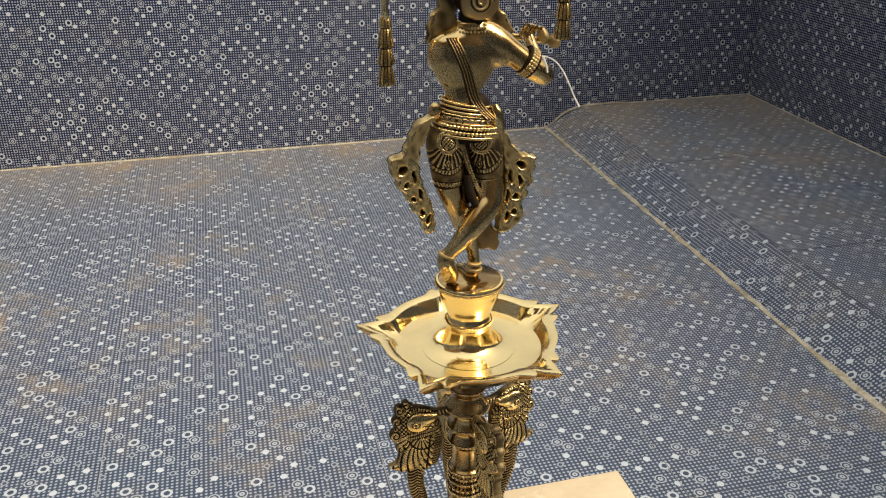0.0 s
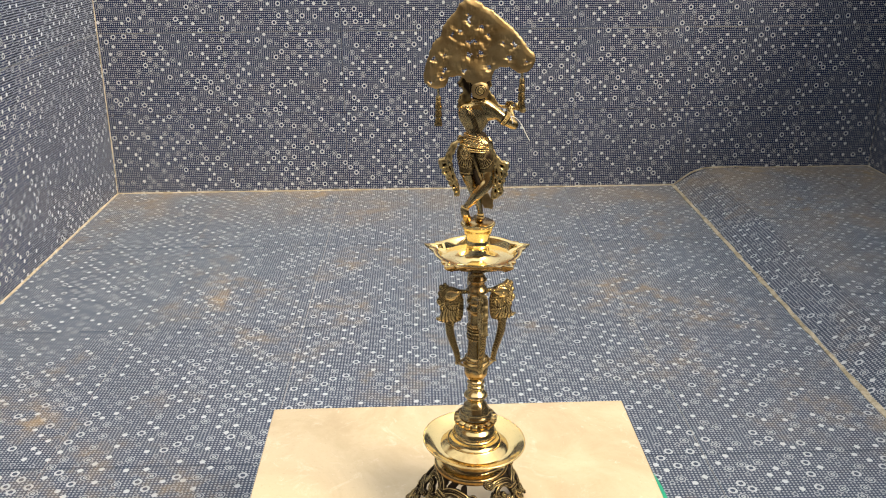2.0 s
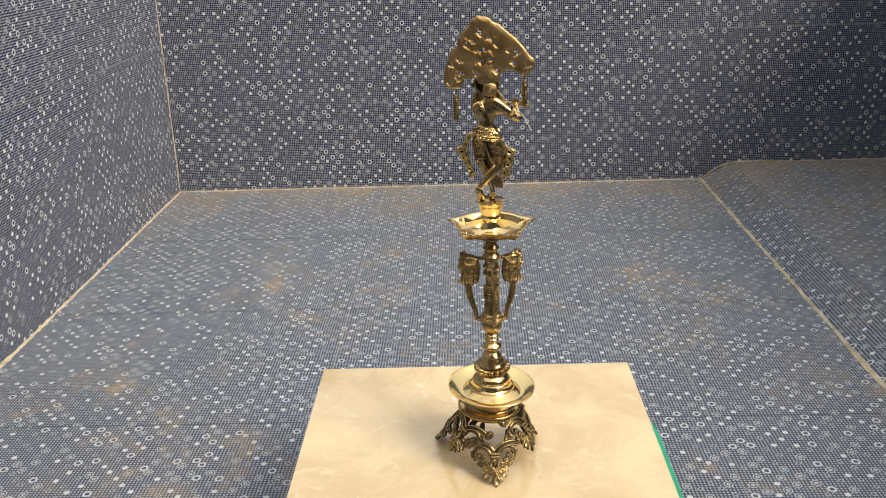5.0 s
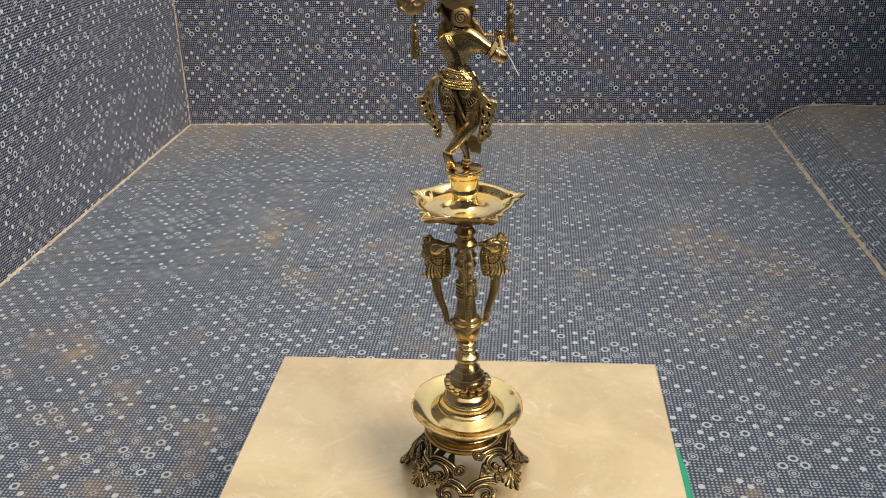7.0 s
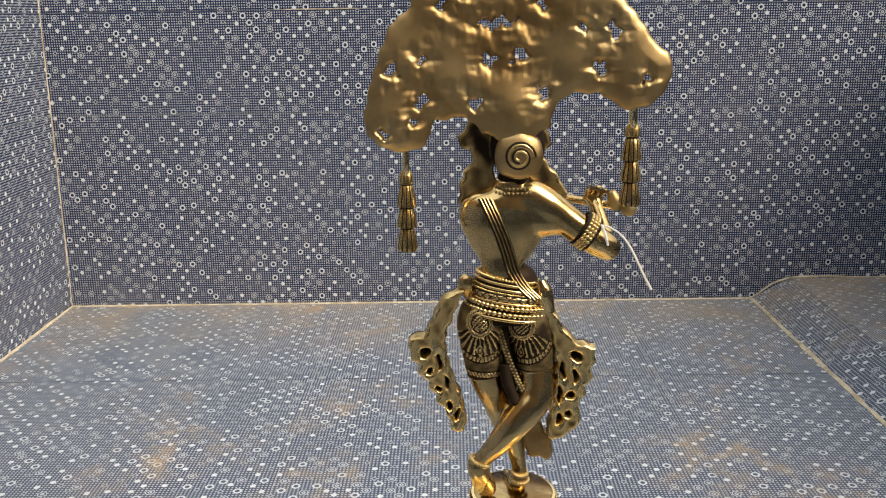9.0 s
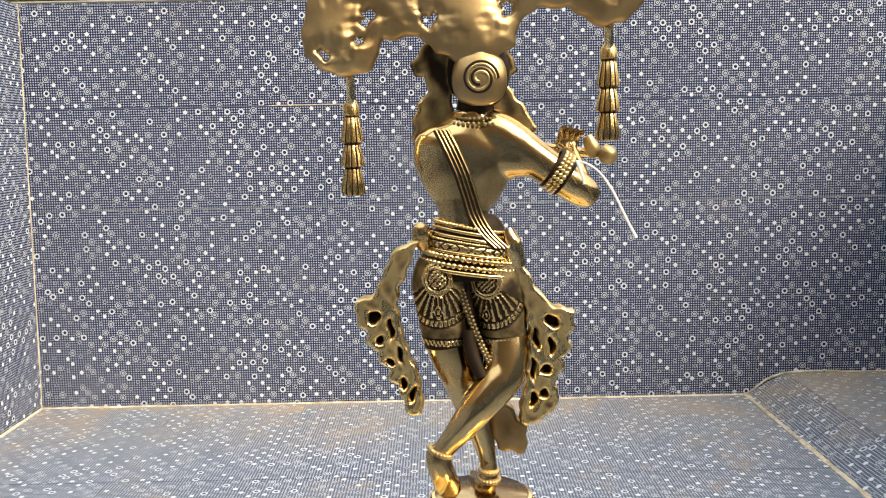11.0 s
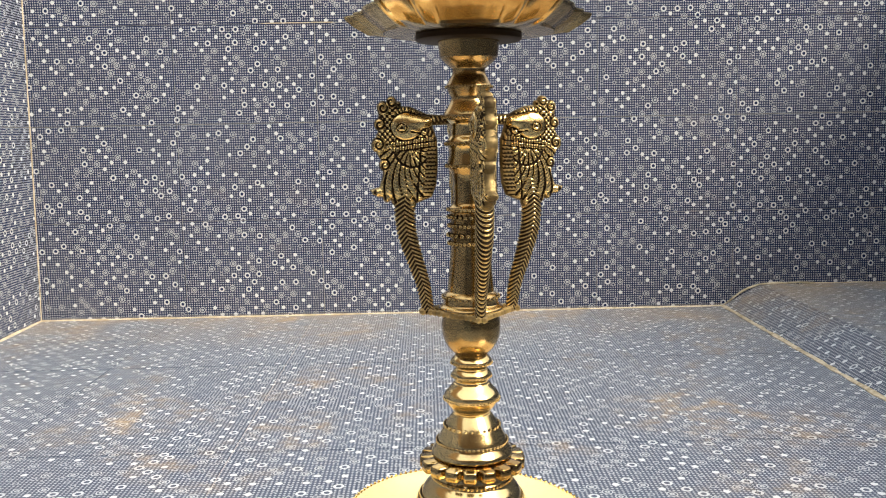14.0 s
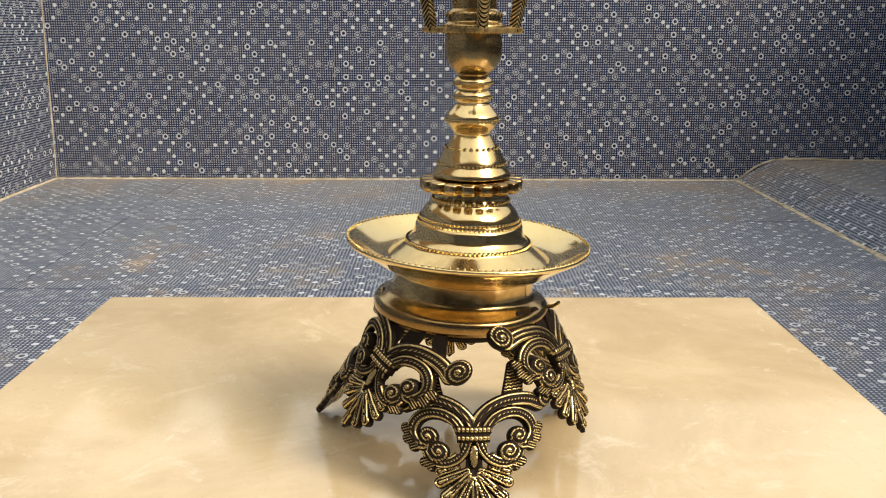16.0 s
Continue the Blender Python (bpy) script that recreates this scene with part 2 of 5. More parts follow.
LEAF_DARK = leaf_material("dark_leaf", (0.014, 0.024, 0.006), (0.052, 0.068, 0.016))


# ---- mesh helpers ----
def mesh_object(name, verts, faces, mat, parent=None, label="", smooth=True, angle=40.0, groove=None):
    me = bpy.data.meshes.new(name)
    me.from_pydata([tuple(map(float, v)) for v in verts], [], faces)
    me.materials.append(mat)
    me.polygons.foreach_set("use_smooth", [smooth] * len(me.polygons))
    if smooth:
        me.set_sharp_from_angle(angle=radians(angle))
    if groove is not None:
        a = me.attributes.new("groove", "FLOAT", "POINT")
        a.data.foreach_set("value", np.asarray(groove, dtype=np.float32))
    me.update()
    ob = new(name, me)
    if parent:
        ob.parent = parent
    if label:
        tagged(ob, label)
    return ob


def part(name, bm, mat, parent=None, label="", smooth=False, angle=40.0):
    me = bpy.data.meshes.new(name)
    bm.to_mesh(me)
    bm.free()
    me.materials.append(mat)
    me.polygons.foreach_set("use_smooth", [smooth] * len(me.polygons))
    if smooth:
        me.set_sharp_from_angle(angle=radians(angle))
    ob = new(name, me)
    if parent:
        ob.parent = parent
    if label:
        tagged(ob, label)
    return ob


def box_bm(x0, x1, y0, y1, z0, z1, bevel=0.0):
    bm = bmesh.new()
    bmesh.ops.create_cube(bm, size=1.0)
    bmesh.ops.scale(bm, vec=(x1 - x0, y1 - y0, z1 - z0), verts=bm.verts)
    bmesh.ops.translate(bm, vec=((x0 + x1) / 2, (y0 + y1) / 2, (z0 + z1) / 2), verts=bm.verts)
    if bevel:
        bmesh.ops.bevel(bm, geom=bm.edges[:], offset=bevel, segments=1, affect="EDGES")
    return bm


def empty(name, x=0.0, y=0.0, z=0.0):
    ob = new(name)
    ob.location = (x, y, z)
    return ob


def lathe(profile, seg=64, wobble=None, axis=(0.0, 0.0)):
    """Verts and faces of a profile of (r, z) turned round an upright axis; wobble(angle, row) scales the radius."""
    prof = np.array(profile, float)
    a = np.linspace(0, 2 * math.pi, seg, endpoint=False)
    verts, faces = [], []
    for j, (r, z) in enumerate(prof):
        s = np.ones(seg) if wobble is None else wobble(a, j)
        verts += [(axis[0] + r * q * math.cos(t), axis[1] + r * q * math.sin(t), z) for t, q in zip(a, s)]
    for j in range(len(prof) - 1):
        for i in range(seg):
            i2 = (i + 1) % seg
            faces.append((j * seg + i, j * seg + i2, (j + 1) * seg + i2, (j + 1) * seg + i))
    faces.append(tuple(range(seg - 1, -1, -1)))
    faces.append(tuple((len(prof) - 1) * seg + i for i in range(seg)))
    return verts, faces


def smooth_profile(points, n=4):
    """A rounder profile through the given (r, z) points."""
    p = np.array([points[0], *points, points[-1]], float)
    out = []
    for i in range(1, len(p) - 2):
        a, b, c, d = p[i - 1], p[i], p[i + 1], p[i + 2]
        for t in np.linspace(0, 1, n, endpoint=False):
            out.append(0.5 * (2 * b + (c - a) * t + (2 * a - 5 * b + 4 * c - d) * t * t + (3 * b - a - 3 * c + d) * t ** 3))
    out.append(p[-2])
    return [tuple(q) for q in out]


def balls(centres, radii, flat=1.0):
    """Verts and faces of many small faceted beads."""
    bm = bmesh.new()
    bmesh.ops.create_icosphere(bm, subdivisions=1, radius=1.0)
    base = np.array([v.co[:] for v in bm.verts])
    fs = [tuple(v.index for v in f.verts) for f in bm.faces]
    bm.free()
    verts, faces = [], []
    for c, r in zip(centres, radii):
        o = len(verts)
        verts += [tuple(np.array(c) + base_v * r * np.array((1, 1, flat))) for base_v in base]
        faces += [tuple(o + i for i in f) for f in fs]
    return verts, faces


def catmull(points, n):
    p = np.array(points, float)
    p = np.vstack([2 * p[0] - p[1], p, 2 * p[-1] - p[-2]])
    out = []
    for i in range(1, len(p) - 2):
        a, b, c, d = p[i - 1], p[i], p[i + 1], p[i + 2]
        for t in np.linspace(0, 1, n, endpoint=False):
            out.append(0.5 * (2 * b + (c - a) * t + (2 * a - 5 * b + 4 * c - d) * t * t + (3 * b - a - 3 * c + d) * t ** 3))
    out.append(p[-2])
    return np.array(out)


def tube(rows, seg=16, n=6, ref=(0, 1, 0)):
    """A closed limb through rows of (x, y, z, across, deep): half-widths in the plane of the figure and along ref."""
    q = catmull(rows, n)
    verts, faces = [], []
    for i, row in enumerate(q):
        t = q[min(i + 1, len(q) - 1), :3] - q[max(i - 1, 0), :3]
        t = t / (np.linalg.norm(t) + 1e-12)
        n1 = np.cross(t, ref)
        n1 = n1 / (np.linalg.norm(n1) + 1e-12)
        n2 = np.cross(n1, t)
        for k in range(seg):
            a = 2 * math.pi * k / seg
            verts.append(tuple(row[:3] + n1 * row[3] * math.cos(a) + n2 * row[4] * math.sin(a)))
    for i in range(len(q) - 1):
        for k in range(seg):
            k2 = (k + 1) % seg
            faces.append((i * seg + k, i * seg + k2, (i + 1) * seg + k2, (i + 1) * seg + k))
    faces.append(tuple(range(seg - 1, -1, -1)))
    faces.append(tuple((len(q) - 1) * seg + k for k in range(seg)))
    return verts, faces


class Pile:
    """Gathers several closed shells, each with its material, into one mesh."""

    def __init__(self):
        self.v, self.f, self.m, self.g = [], [], [], []

    def add(self, shell, mat=0, groove=0.0):
        o = len(self.v)
        v, f = shell[0], shell[1]
        g = shell[2] if len(shell) > 2 else [groove] * len(v)
        self.v += list(v)
        self.g += list(g)
        self.f += [tuple(o + i for i in q) for q in f]
        self.m += [mat] * len(f)

    def build(self, name, mats, parent=None, label="", angle=50.0):
        ob = mesh_object(name, self.v, self.f, mats[0], parent, label, True, angle, self.g)
        for m in mats[1:]:
            ob.data.materials.append(m)
        ob.data.polygons.foreach_set("material_index", self.m)
        return ob


# flat shapes by signed distance (negative inside), in metres
def sd_circle(u, v, x, y, r):
    return np.hypot(u - x, v - y) - r


def sd_ellipse(u, v, x, y, a, b, turn=0.0):
    c, s = math.cos(turn), math.sin(turn)
    p, q = (u - x) * c + (v - y) * s, -(u - x) * s + (v - y) * c
    return (np.hypot(p / a, q / b) - 1) * min(a, b)


def sd_line(u, v, x0, y0, x1, y1, r0, r1=None):
    r1 = r0 if r1 is None else r1
    dx, dy = x1 - x0, y1 - y0
    t = np.clip(((u - x0) * dx + (v - y0) * dy) / (dx * dx + dy * dy), 0, 1)
    return np.hypot(u - x0 - t * dx, v - y0 - t * dy) - (r0 + (r1 - r0) * t)


def sd_poly(u, v, pts):
    d = np.full(u.shape, 1e9)
    inside = np.zeros(u.shape, bool)
    for (x0, y0), (x1, y1) in zip(pts, pts[1:] + pts[:1]):
        d = np.minimum(d, sd_line(u, v, x0, y0, x1, y1, 0.0))
        cross = (y0 > v) != (y1 > v)
        xi = x0 + (v - y0) * (x1 - x0) / ((y1 - y0) if abs(y1 - y0) > 1e-12 else 1e-12)
        inside ^= cross & (u < xi)
    return np.where(inside, -d, d)


def relief(sdf, height, bounds, step, place, two_sided=False, back=0.0):
    """A solid cut from a sheet: where sdf(u, v) < 0, its face raised by height(u, v, depth) -> (metres, groove)."""
    u0, u1, v0, v1 = bounds
    nu, nv = int((u1 - u0) / step) + 1, int((v1 - v0) / step) + 1
    U, V = np.meshgrid(u0 + step * np.arange(nu), v0 + step * np.arange(nv), indexing="ij")
    mid = sdf(U[:-1, :-1] + step / 2, V[:-1, :-1] + step / 2) < 0
    used = np.zeros(U.shape, int)
    for a in (0, 1):
        for b in (0, 1):
            used[a:nu - 1 + a, b:nv - 1 + b] += mid
    S = sdf(U, V)
    e = step * 0.25
    gu, gv = (sdf(U + e, V) - sdf(U - e, V)) / (2 * e), (sdf(U, V + e) - sdf(U, V - e)) / (2 * e)
    gg = np.maximum(np.hypot(gu, gv), 0.3)
    rim = (used > 0) & (used < 4)
    shift = np.clip(np.where(rim, S / gg, 0), -0.8 * step, 0.8 * step)
    U, V = U - shift * gu / gg, V - shift * gv / gg
    D = np.maximum(-sdf(U, V), 0)
    Hh, G = height(U, V, D)
    keep = used > 0
    idx = np.full(U.shape, -1)
    idx[keep] = np.arange(keep.sum())
    n = int(keep.sum())
    top = np.array(place(U[keep], V[keep], Hh[keep])).T
    low = np.array(place(U[keep], V[keep], -Hh[keep] if two_sided else np.full(n, -back))).T
    faces = []
    I, J = np.nonzero(mid)
    edges = {}
    for i, j in zip(I, J):
        q = (idx[i, j], idx[i + 1, j], idx[i + 1, j + 1], idx[i, j + 1])
        faces.append(q)
        faces.append(tuple(n + k for k in reversed(q)))
        for a, b in zip(q, q[1:] + q[:1]):
            if (b, a) in edges:
                del edges[(b, a)]
            else:
                edges[(a, b)] = 1
    for a, b in edges:
        faces.append((b, a, n + a, n + b))
    faces = [tuple(int(k) for k in f) for f in faces]
    return np.vstack([top, low]), faces, np.concatenate([G[keep], G[keep]])


# ---- the tiled tank: structure ----
def prism_y(profile, y0, y1):
    bm = bmesh.new()
    a = [bm.verts.new((x, y0, z)) for x, z in profile]
    b = [bm.verts.new((x, y1, z)) for x, z in profile]
    n = len(profile)
    bm.faces.new(a)
    bm.faces.new(b[::-1])
    for i in range(n):
        bm.faces.new((a[i], b[i], b[(i + 1) % n], a[(i + 1) % n]))
    bmesh.ops.recalc_face_normals(bm, faces=bm.faces[:])
    return bm


ground = part("ground", box_bm(-400, 400, -400, 400, -0.5, -0.06), EARTH)
tagged(ground, "bare brown earth round the tiled tank", "ground", kind="structure")
floor = part("floor", box_bm(XL - 0.12, XR + 0.12, YF - 0.12, YB + 0.12, -0.058, -0.0016), GROUT)
tagged(floor, "tank floor of navy printed tiles with pale rings, dusty and stained", "floor", kind="structure")
bench = part("floor_raised", prism_y([(XJ + 0.002, -0.001), (XN, ZN - 0.002), (XR + 0.02, ZN - 0.002), (XR + 0.02, -0.001)], YF - 0.02, YB + 0.004), GROUT)
tagged(bench, "raised strip of tank floor with sloped edge in printed tiles", "floor", kind="structure")
wall_n = part("wall_north", box_bm(XL - 0.12, XR + 0.12, YB + 0.003, YB + 0.14, -0.05, H - 0.004), GROUT)
tagged(wall_n, "low tank wall of navy printed tiles with pale rings", "wall", kind="structure")
wall_s = part("wall_south", box_bm(XL - 0.12, XR + 0.12, YF - 0.14, YF, -0.05, H), TILE_BACK)
tagged(wall_s, "low outer tank wall of navy printed tiles", "wall", kind="structure")
wall_w = part("wall_west", box_bm(-0.14, -0.003, YF, YB + 0.003, -0.05, H - 0.004), GROUT)
wall_w.location = (XL, 0, 0)
wall_w.rotation_euler = (0, radians(1.1), 0)
tagged(wall_w, "low side wall of navy printed tiles, slightly leaning", "wall", kind="structure")
wall_e = part("wall_east", box_bm(XR + 0.003, XR + 0.14, YF, YB + 0.003, -0.05, H - 0.004), GROUT)
tagged(wall_e, "low shaded side wall of navy printed tiles", "wall", kind="structure")
# unseen wall, added to block low sky and darken the brass's front reflections
south_blocker = part("wall_blocker_south", box_bm(-9, 9, -4.6, -4.2, -0.06, 4.4), BLOCKER_PLASTER)
tagged(south_blocker, "plain dark wall, out of view, added to block sky and darken reflections", "wall", kind="structure")
# second unseen wall, added on the west to keep sky off the east wall
west_blocker = part("wall_blocker_west", box_bm(-4.6, -4.2, -4.2, 3.2, -0.06, 5.0), BLOCKER_PLASTER)
tagged(west_blocker, "plain dark wall, out of view, added to shade the tank's east wall", "wall", kind="structure")
coping = part("trim_coping", box_bm(XL - 0.12, XR + 0.12, YB - 0.002, YB + 0.15, H, H + 0.006, 0.002), COPING)
tagged(coping, "thin pale cement line along the top of the wall", "coping", kind="structure")


def cement_bead(name, points, width, height, up, seed, label):
    """An uneven trowelled line of cement along a path; up: the way it stands proud."""
    rng = random.Random(seed)
    p = catmull(points, 60)
    verts, faces = [], []
    up = np.array(up, float)
    up /= np.linalg.norm(up)
    for i, c in enumerate(p):
        t = p[min(i + 1, len(p) - 1)] - p[max(i - 1, 0)]
        t /= np.linalg.norm(t)
        s = np.cross(t, up)
        q = c / 0.05
        n1 = noise.noise(Vector(q) + Vector((seed, 0, 0)))
        n2 = noise.noise(Vector(q) + Vector((0, seed, 0)))
        wl_, wr_ = width * (0.62 + 0.5 * n1 + 0.12 * rng.random()), width * (0.62 + 0.5 * n2 + 0.12 * rng.random())
        hh = height * (0.75 + 0.4 * n1)
        for o, k in ((-wl_, -0.002), (-wl_ * 0.55, hh), (wr_ * 0.55, hh), (wr_, -0.002)):
            verts.append(c + s * o + up * k)
    for i in range(len(p) - 1):
        for k in range(3):
            faces.append((4 * i + k, 4 * i + 4 + k, 4 * i + 5 + k, 4 * i + 1 + k))
    ob = mesh_object(name, verts, faces, CEMENT)
    tagged(ob, label, "cement joint", kind="structure")
    return ob


cement_bead("trim_joint_north", [(XL, YB - 0.001, 0.001), (-0.4, YB - 0.001, 0.001), (XJ, YB - 0.001, 0.001)], 0.007, 0.0025, (0, -1, 1), 3, "yellowed cement line between floor and wall")
cement_bead("trim_joint_west", [(XL + 0.001, YF, 0.001), (XL + 0.001, 0, 0.001), (XL + 0.001, YB, 0.001)], 0.009, 0.003, (1, 0, 1), 4, "yellowed cement line between floor and side wall")
cement_bead("trim_joint_corner", [(XL + 0.001, YB - 0.001, 0.0), (XL + 0.013, YB - 0.001, 0.6), (XL + 0.024, YB - 0.001, H)], 0.004, 0.002, (1, -1, 0), 5, "yellowed cement line up the wall corner")
cement_bead("trim_joint_bench", [(XJ - 0.004, YF, 0.001), (XJ - 0.006, 0.2, 0.001), (XJ - 0.002, 1.2, 0.001), (XJ, YB, 0.001)], 0.012, 0.004, (-0.4, 0, 1), 6, "broad uneven cement line beside the raised floor")
cement_bead("trim_joint_slope", [(XJ, YB - 0.001, 0.002), (XN, YB - 0.001, ZN), (XN + 0.3, YB - 0.001, ZN), (XR, YB - 0.001, ZN)], 0.006, 0.002, (0, -1, 1), 7, "brown cement line over the raised floor")
cement_bead("trim_joint_east", [(XR - 0.001, YF, ZN), (XR - 0.001, 0, ZN), (XR - 0.001, YB, ZN)], 0.006, 0.002, (-1, 0, 1), 8, "brown cement line along the shaded side wall")

cement_bead("trim_joint_course", [(-0.52, YB - 0.0003, 0.9225), (-0.40, YB - 0.0003, 0.9228), (-0.30, YB - 0.0003, 0.9225)], 0.0030, 0.0009, (0, -1, 0), 9, "yellowed cement smear along a tile joint")

# ---- the stand: green stool and cream tile ----
def rounded_plate(cx, cy, a, b, p, z0, z1, seg=72, edge=0.006):
    t = np.linspace(0, 2 * math.pi, seg, endpoint=False)
    ex = np.sign(np.cos(t)) * np.abs(np.cos(t)) ** (2 / p)
    ey = np.sign(np.sin(t)) * np.abs(np.sin(t)) ** (2 / p)
    rows = [(-edge, z0), (0, z0 + edge), (0, z1 - edge), (-edge * 0.3, z1 - edge * 0.3), (-edge, z1)]
    verts = [(cx + (a + o) * x, cy + (b + o) * y, z) for o, z in rows for x, y in zip(ex, ey)]
    faces = [(j * seg + i, j * seg + (i + 1) % seg, (j + 1) * seg + (i + 1) % seg, (j + 1) * seg + i) for j in range(len(rows) - 1) for i in range(seg)]
    faces += [tuple(range(seg - 1, -1, -1)), tuple((len(rows) - 1) * seg + i for i in range(seg))]
    return verts, faces


stool = empty("stool", 0.085, -0.045, 0)
tagged(stool, "low green plastic stool under the cream tile", "stool")
mesh_object("seat", *rounded_plate(0, 0, 0.205, 0.205, 6.0, 0.190, 0.2235, edge=0.008), GREEN, stool)
for sx in (-1, 1):
    for sy in (-1, 1):
        leg_rows = [(sx * 0.160, sy * 0.160, 0.192, 0.026, 0.026), (sx * 0.168, sy * 0.168, 0.10, 0.021, 0.021), (sx * 0.176, sy * 0.176, 0.0, 0.018, 0.018)]
        mesh_object("leg", *tube(leg_rows, 12, 4, (0.3, 1, 0)), GREEN, stool)

slab = part("loose_tile", box_bm(-0.300, 0.300, -0.300, 0.300, 0.0, 0.0092, 0.0012), CREAM)
slab.location = (-0.023, -0.004, ZT - 0.0092)
slab.rotation_euler = (0, 0, 0.0085)
tagged(slab, "loose cream glazed floor tile lying on a green stool", "tile")
part("underside", box_bm(-0.296, 0.296, -0.296, 0.296, -0.0006, 0.0002), BISCUIT, slab, "unglazed back of the tile")

# ---- the brass lamp ----
lamp = empty("oil_lamp", 0.0, 0.0, ZT)
lamp.rotation_euler = (0, 0.006, 0)
tagged(lamp, "tall antiqued brass oil lamp with peacock brackets and five-spouted dish", "oil lamp")


def at_lamp(points):
    return [(r, z - ZT) for r, z in points]


def turned(name, points, mat, label="", seg=72, n=4, wobble=None):
    prof = smooth_profile(at_lamp(points), n) if n > 1 else at_lamp(points)
    return mesh_object(name, *lathe(prof, seg, wobble), mat, lamp, label, True, 55.0)


def bead_row(z, r, count, size, mat, flat=1.0):
    a = np.linspace(0, 2 * math.pi, count, endpoint=False)
    v, f = balls([(r * math.cos(t), r * math.sin(t), z - ZT) for t in a], [size] * count, flat)
    row = mesh_object("beaded_ring", v, f, mat, lamp, groove=[0.06 if math.hypot(q[0], q[1]) > r + 0.1 * size else 0.95 for q in v])
    row["kind"] = "stuff"
    return row


def leaning(ob, slope, aside=0.0):
    """Sets a turned piece slightly out of true, its +x side low."""
    co = np.empty(len(ob.data.vertices) * 3, np.float32)
    ob.data.vertices.foreach_get("co", co)
    co = co.reshape(-1, 3)
    co[:, 2] -= slope * co[:, 0]
    co[:, 0] -= 0.045 * (0.388 - ZT - co[:, 2])
    co[:, 0] += aside * np.clip((0.345 - ZT - co[:, 2]) / 0.012, 0, 1)
    ob.data.vertices.foreach_set("co", co.ravel())
    ob.data.update()


leaning(turned("base_ring", [(0.030, 0.3190), (0.0470, 0.3190), (0.0490, 0.3196), (0.0502, 0.3210), (0.0505, 0.3245), (0.0500, 0.3264), (0.0484, 0.3280), (0.0454, 0.3296), (0.0428, 0.3312), (0.0414, 0.3330), (0.0407, 0.3352), (0.0404, 0.3420), (0.0408, 0.3432)], TARNISHED, "brown tarnished brass ring", 96, 2), 0.045, -0.0020)
leaning(turned("drip_plate", [(0.0396, 0.3425), (0.0470, 0.3455), (0.0590, 0.3530), (0.0672, 0.3578), (0.0690, 0.3592), (0.0695, 0.3602), (0.0692, 0.3612), (0.0674, 0.3612), (0.0610, 0.3570), (0.0540, 0.3534), (0.0470, 0.3522), (0.034, 0.3520)], POLISHED, "mirror-polished brass drip plate", 120, 3), 0.045)
leaning(bead_row(0.3618, 0.0686, 120, 0.0009, POLISHED), 0.045)
leaning(turned("bell_foot", [(0.0475, 0.3512), (0.0450, 0.3530), (0.0410, 0.3556), (0.0376, 0.3580), (0.0356, 0.3596), (0.0350, 0.3610), (0.0335, 0.3626), (0.0318, 0.3648), (0.0309, 0.3680), (0.0303, 0.3704), (0.0290, 0.3720), (0.0284, 0.3733), (0.0278, 0.3746), (0.0272, 0.3768), (0.0258, 0.3793), (0.0238, 0.3816), (0.0222, 0.3834), (0.0216, 0.3848), (0.0206, 0.3864), (0.0200, 0.3882), (0.0195, 0.3910)], WORN, "polished brass foot flaring into the drip plate", 96, 3), 0.03)
leaning(bead_row(0.3610, 0.0352, 88, 0.0012, ANTIQUE), 0.03)
for zz, rr in ((0.3723, 0.0290), (0.3744, 0.0281)):
    leaning(bead_row(zz, rr, 76, 0.0011, ANTIQUE), 0.03)
leaning(bead_row(0.3850, 0.0217, 58, 0.0011, ANTIQUE), 0.02)


def teeth(a, row):
    s = np.abs(((a * 17 / (2 * math.pi)) % 1.0) - 0.5) * 2
    cut = np.clip((s - 0.62) / 0.25, 0, 1)
    return 1 - (0.16 if 0 < row < 5 else 0.0) * cut


turned("toothed_collar", [(0.012, 0.3902), (0.0280, 0.3905), (0.0288, 0.3912), (0.0288, 0.3960), (0.0280, 0.3967), (0.012, 0.3974)], TARNISHED, "thick toothed brass collar", 204, 1, teeth)
turned("bell", [(0.0130, 0.3972), (0.0212, 0.3978), (0.0220, 0.3998), (0.0206, 0.4022), (0.0194, 0.4042), (0.0184, 0.4070), (0.0166, 0.4106), (0.0148, 0.4140), (0.0124, 0.4178), (0.0103, 0.4208)], WORN)
bead_row(0.4053, 0.0192, 52, 0.0010, ANTIQUE)
bead_row(0.4140, 0.0149, 27, 0.0012, ANTIQUE)
turned("knop", [(0.0101, 0.4206), (0.0106, 0.4224), (0.0132, 0.4256), (0.0149, 0.4294), (0.0145, 0.4318), (0.0116, 0.4352), (0.0098, 0.4376)], WORN)
bead_row(0.4290, 0.0148, 46, 0.0011, ANTIQUE)
turned("small_knop", [(0.0096, 0.4373), (0.0092, 0.4386), (0.0107, 0.4413), (0.0106, 0.4429), (0.0088, 0.4453)], WORN)
bead_row(0.4413, 0.0107, 36, 0.0008, ANTIQUE)
turned("small_knop", [(0.0087, 0.4451), (0.0090, 0.4463), (0.0110, 0.4489), (0.0108, 0.4505), (0.0087, 0.4528)], WORN)
bead_row(0.4487, 0.0110, 36, 0.0008, ANTIQUE)
turned("vase", [(0.0084, 0.4522), (0.0092, 0.4540), (0.0124, 0.4572), (0.0150, 0.4625), (0.0158, 0.4690), (0.0152, 0.4740), (0.0148, 0.4775)], DULL)
turned("collar", [(0.0120, 0.4775), (0.0170, 0.4780), (0.0172, 0.4795), (0.0148, 0.4815), (0.0150, 0.4850), (0.0138, 0.4868), (0.0124, 0.4880)], DULL)
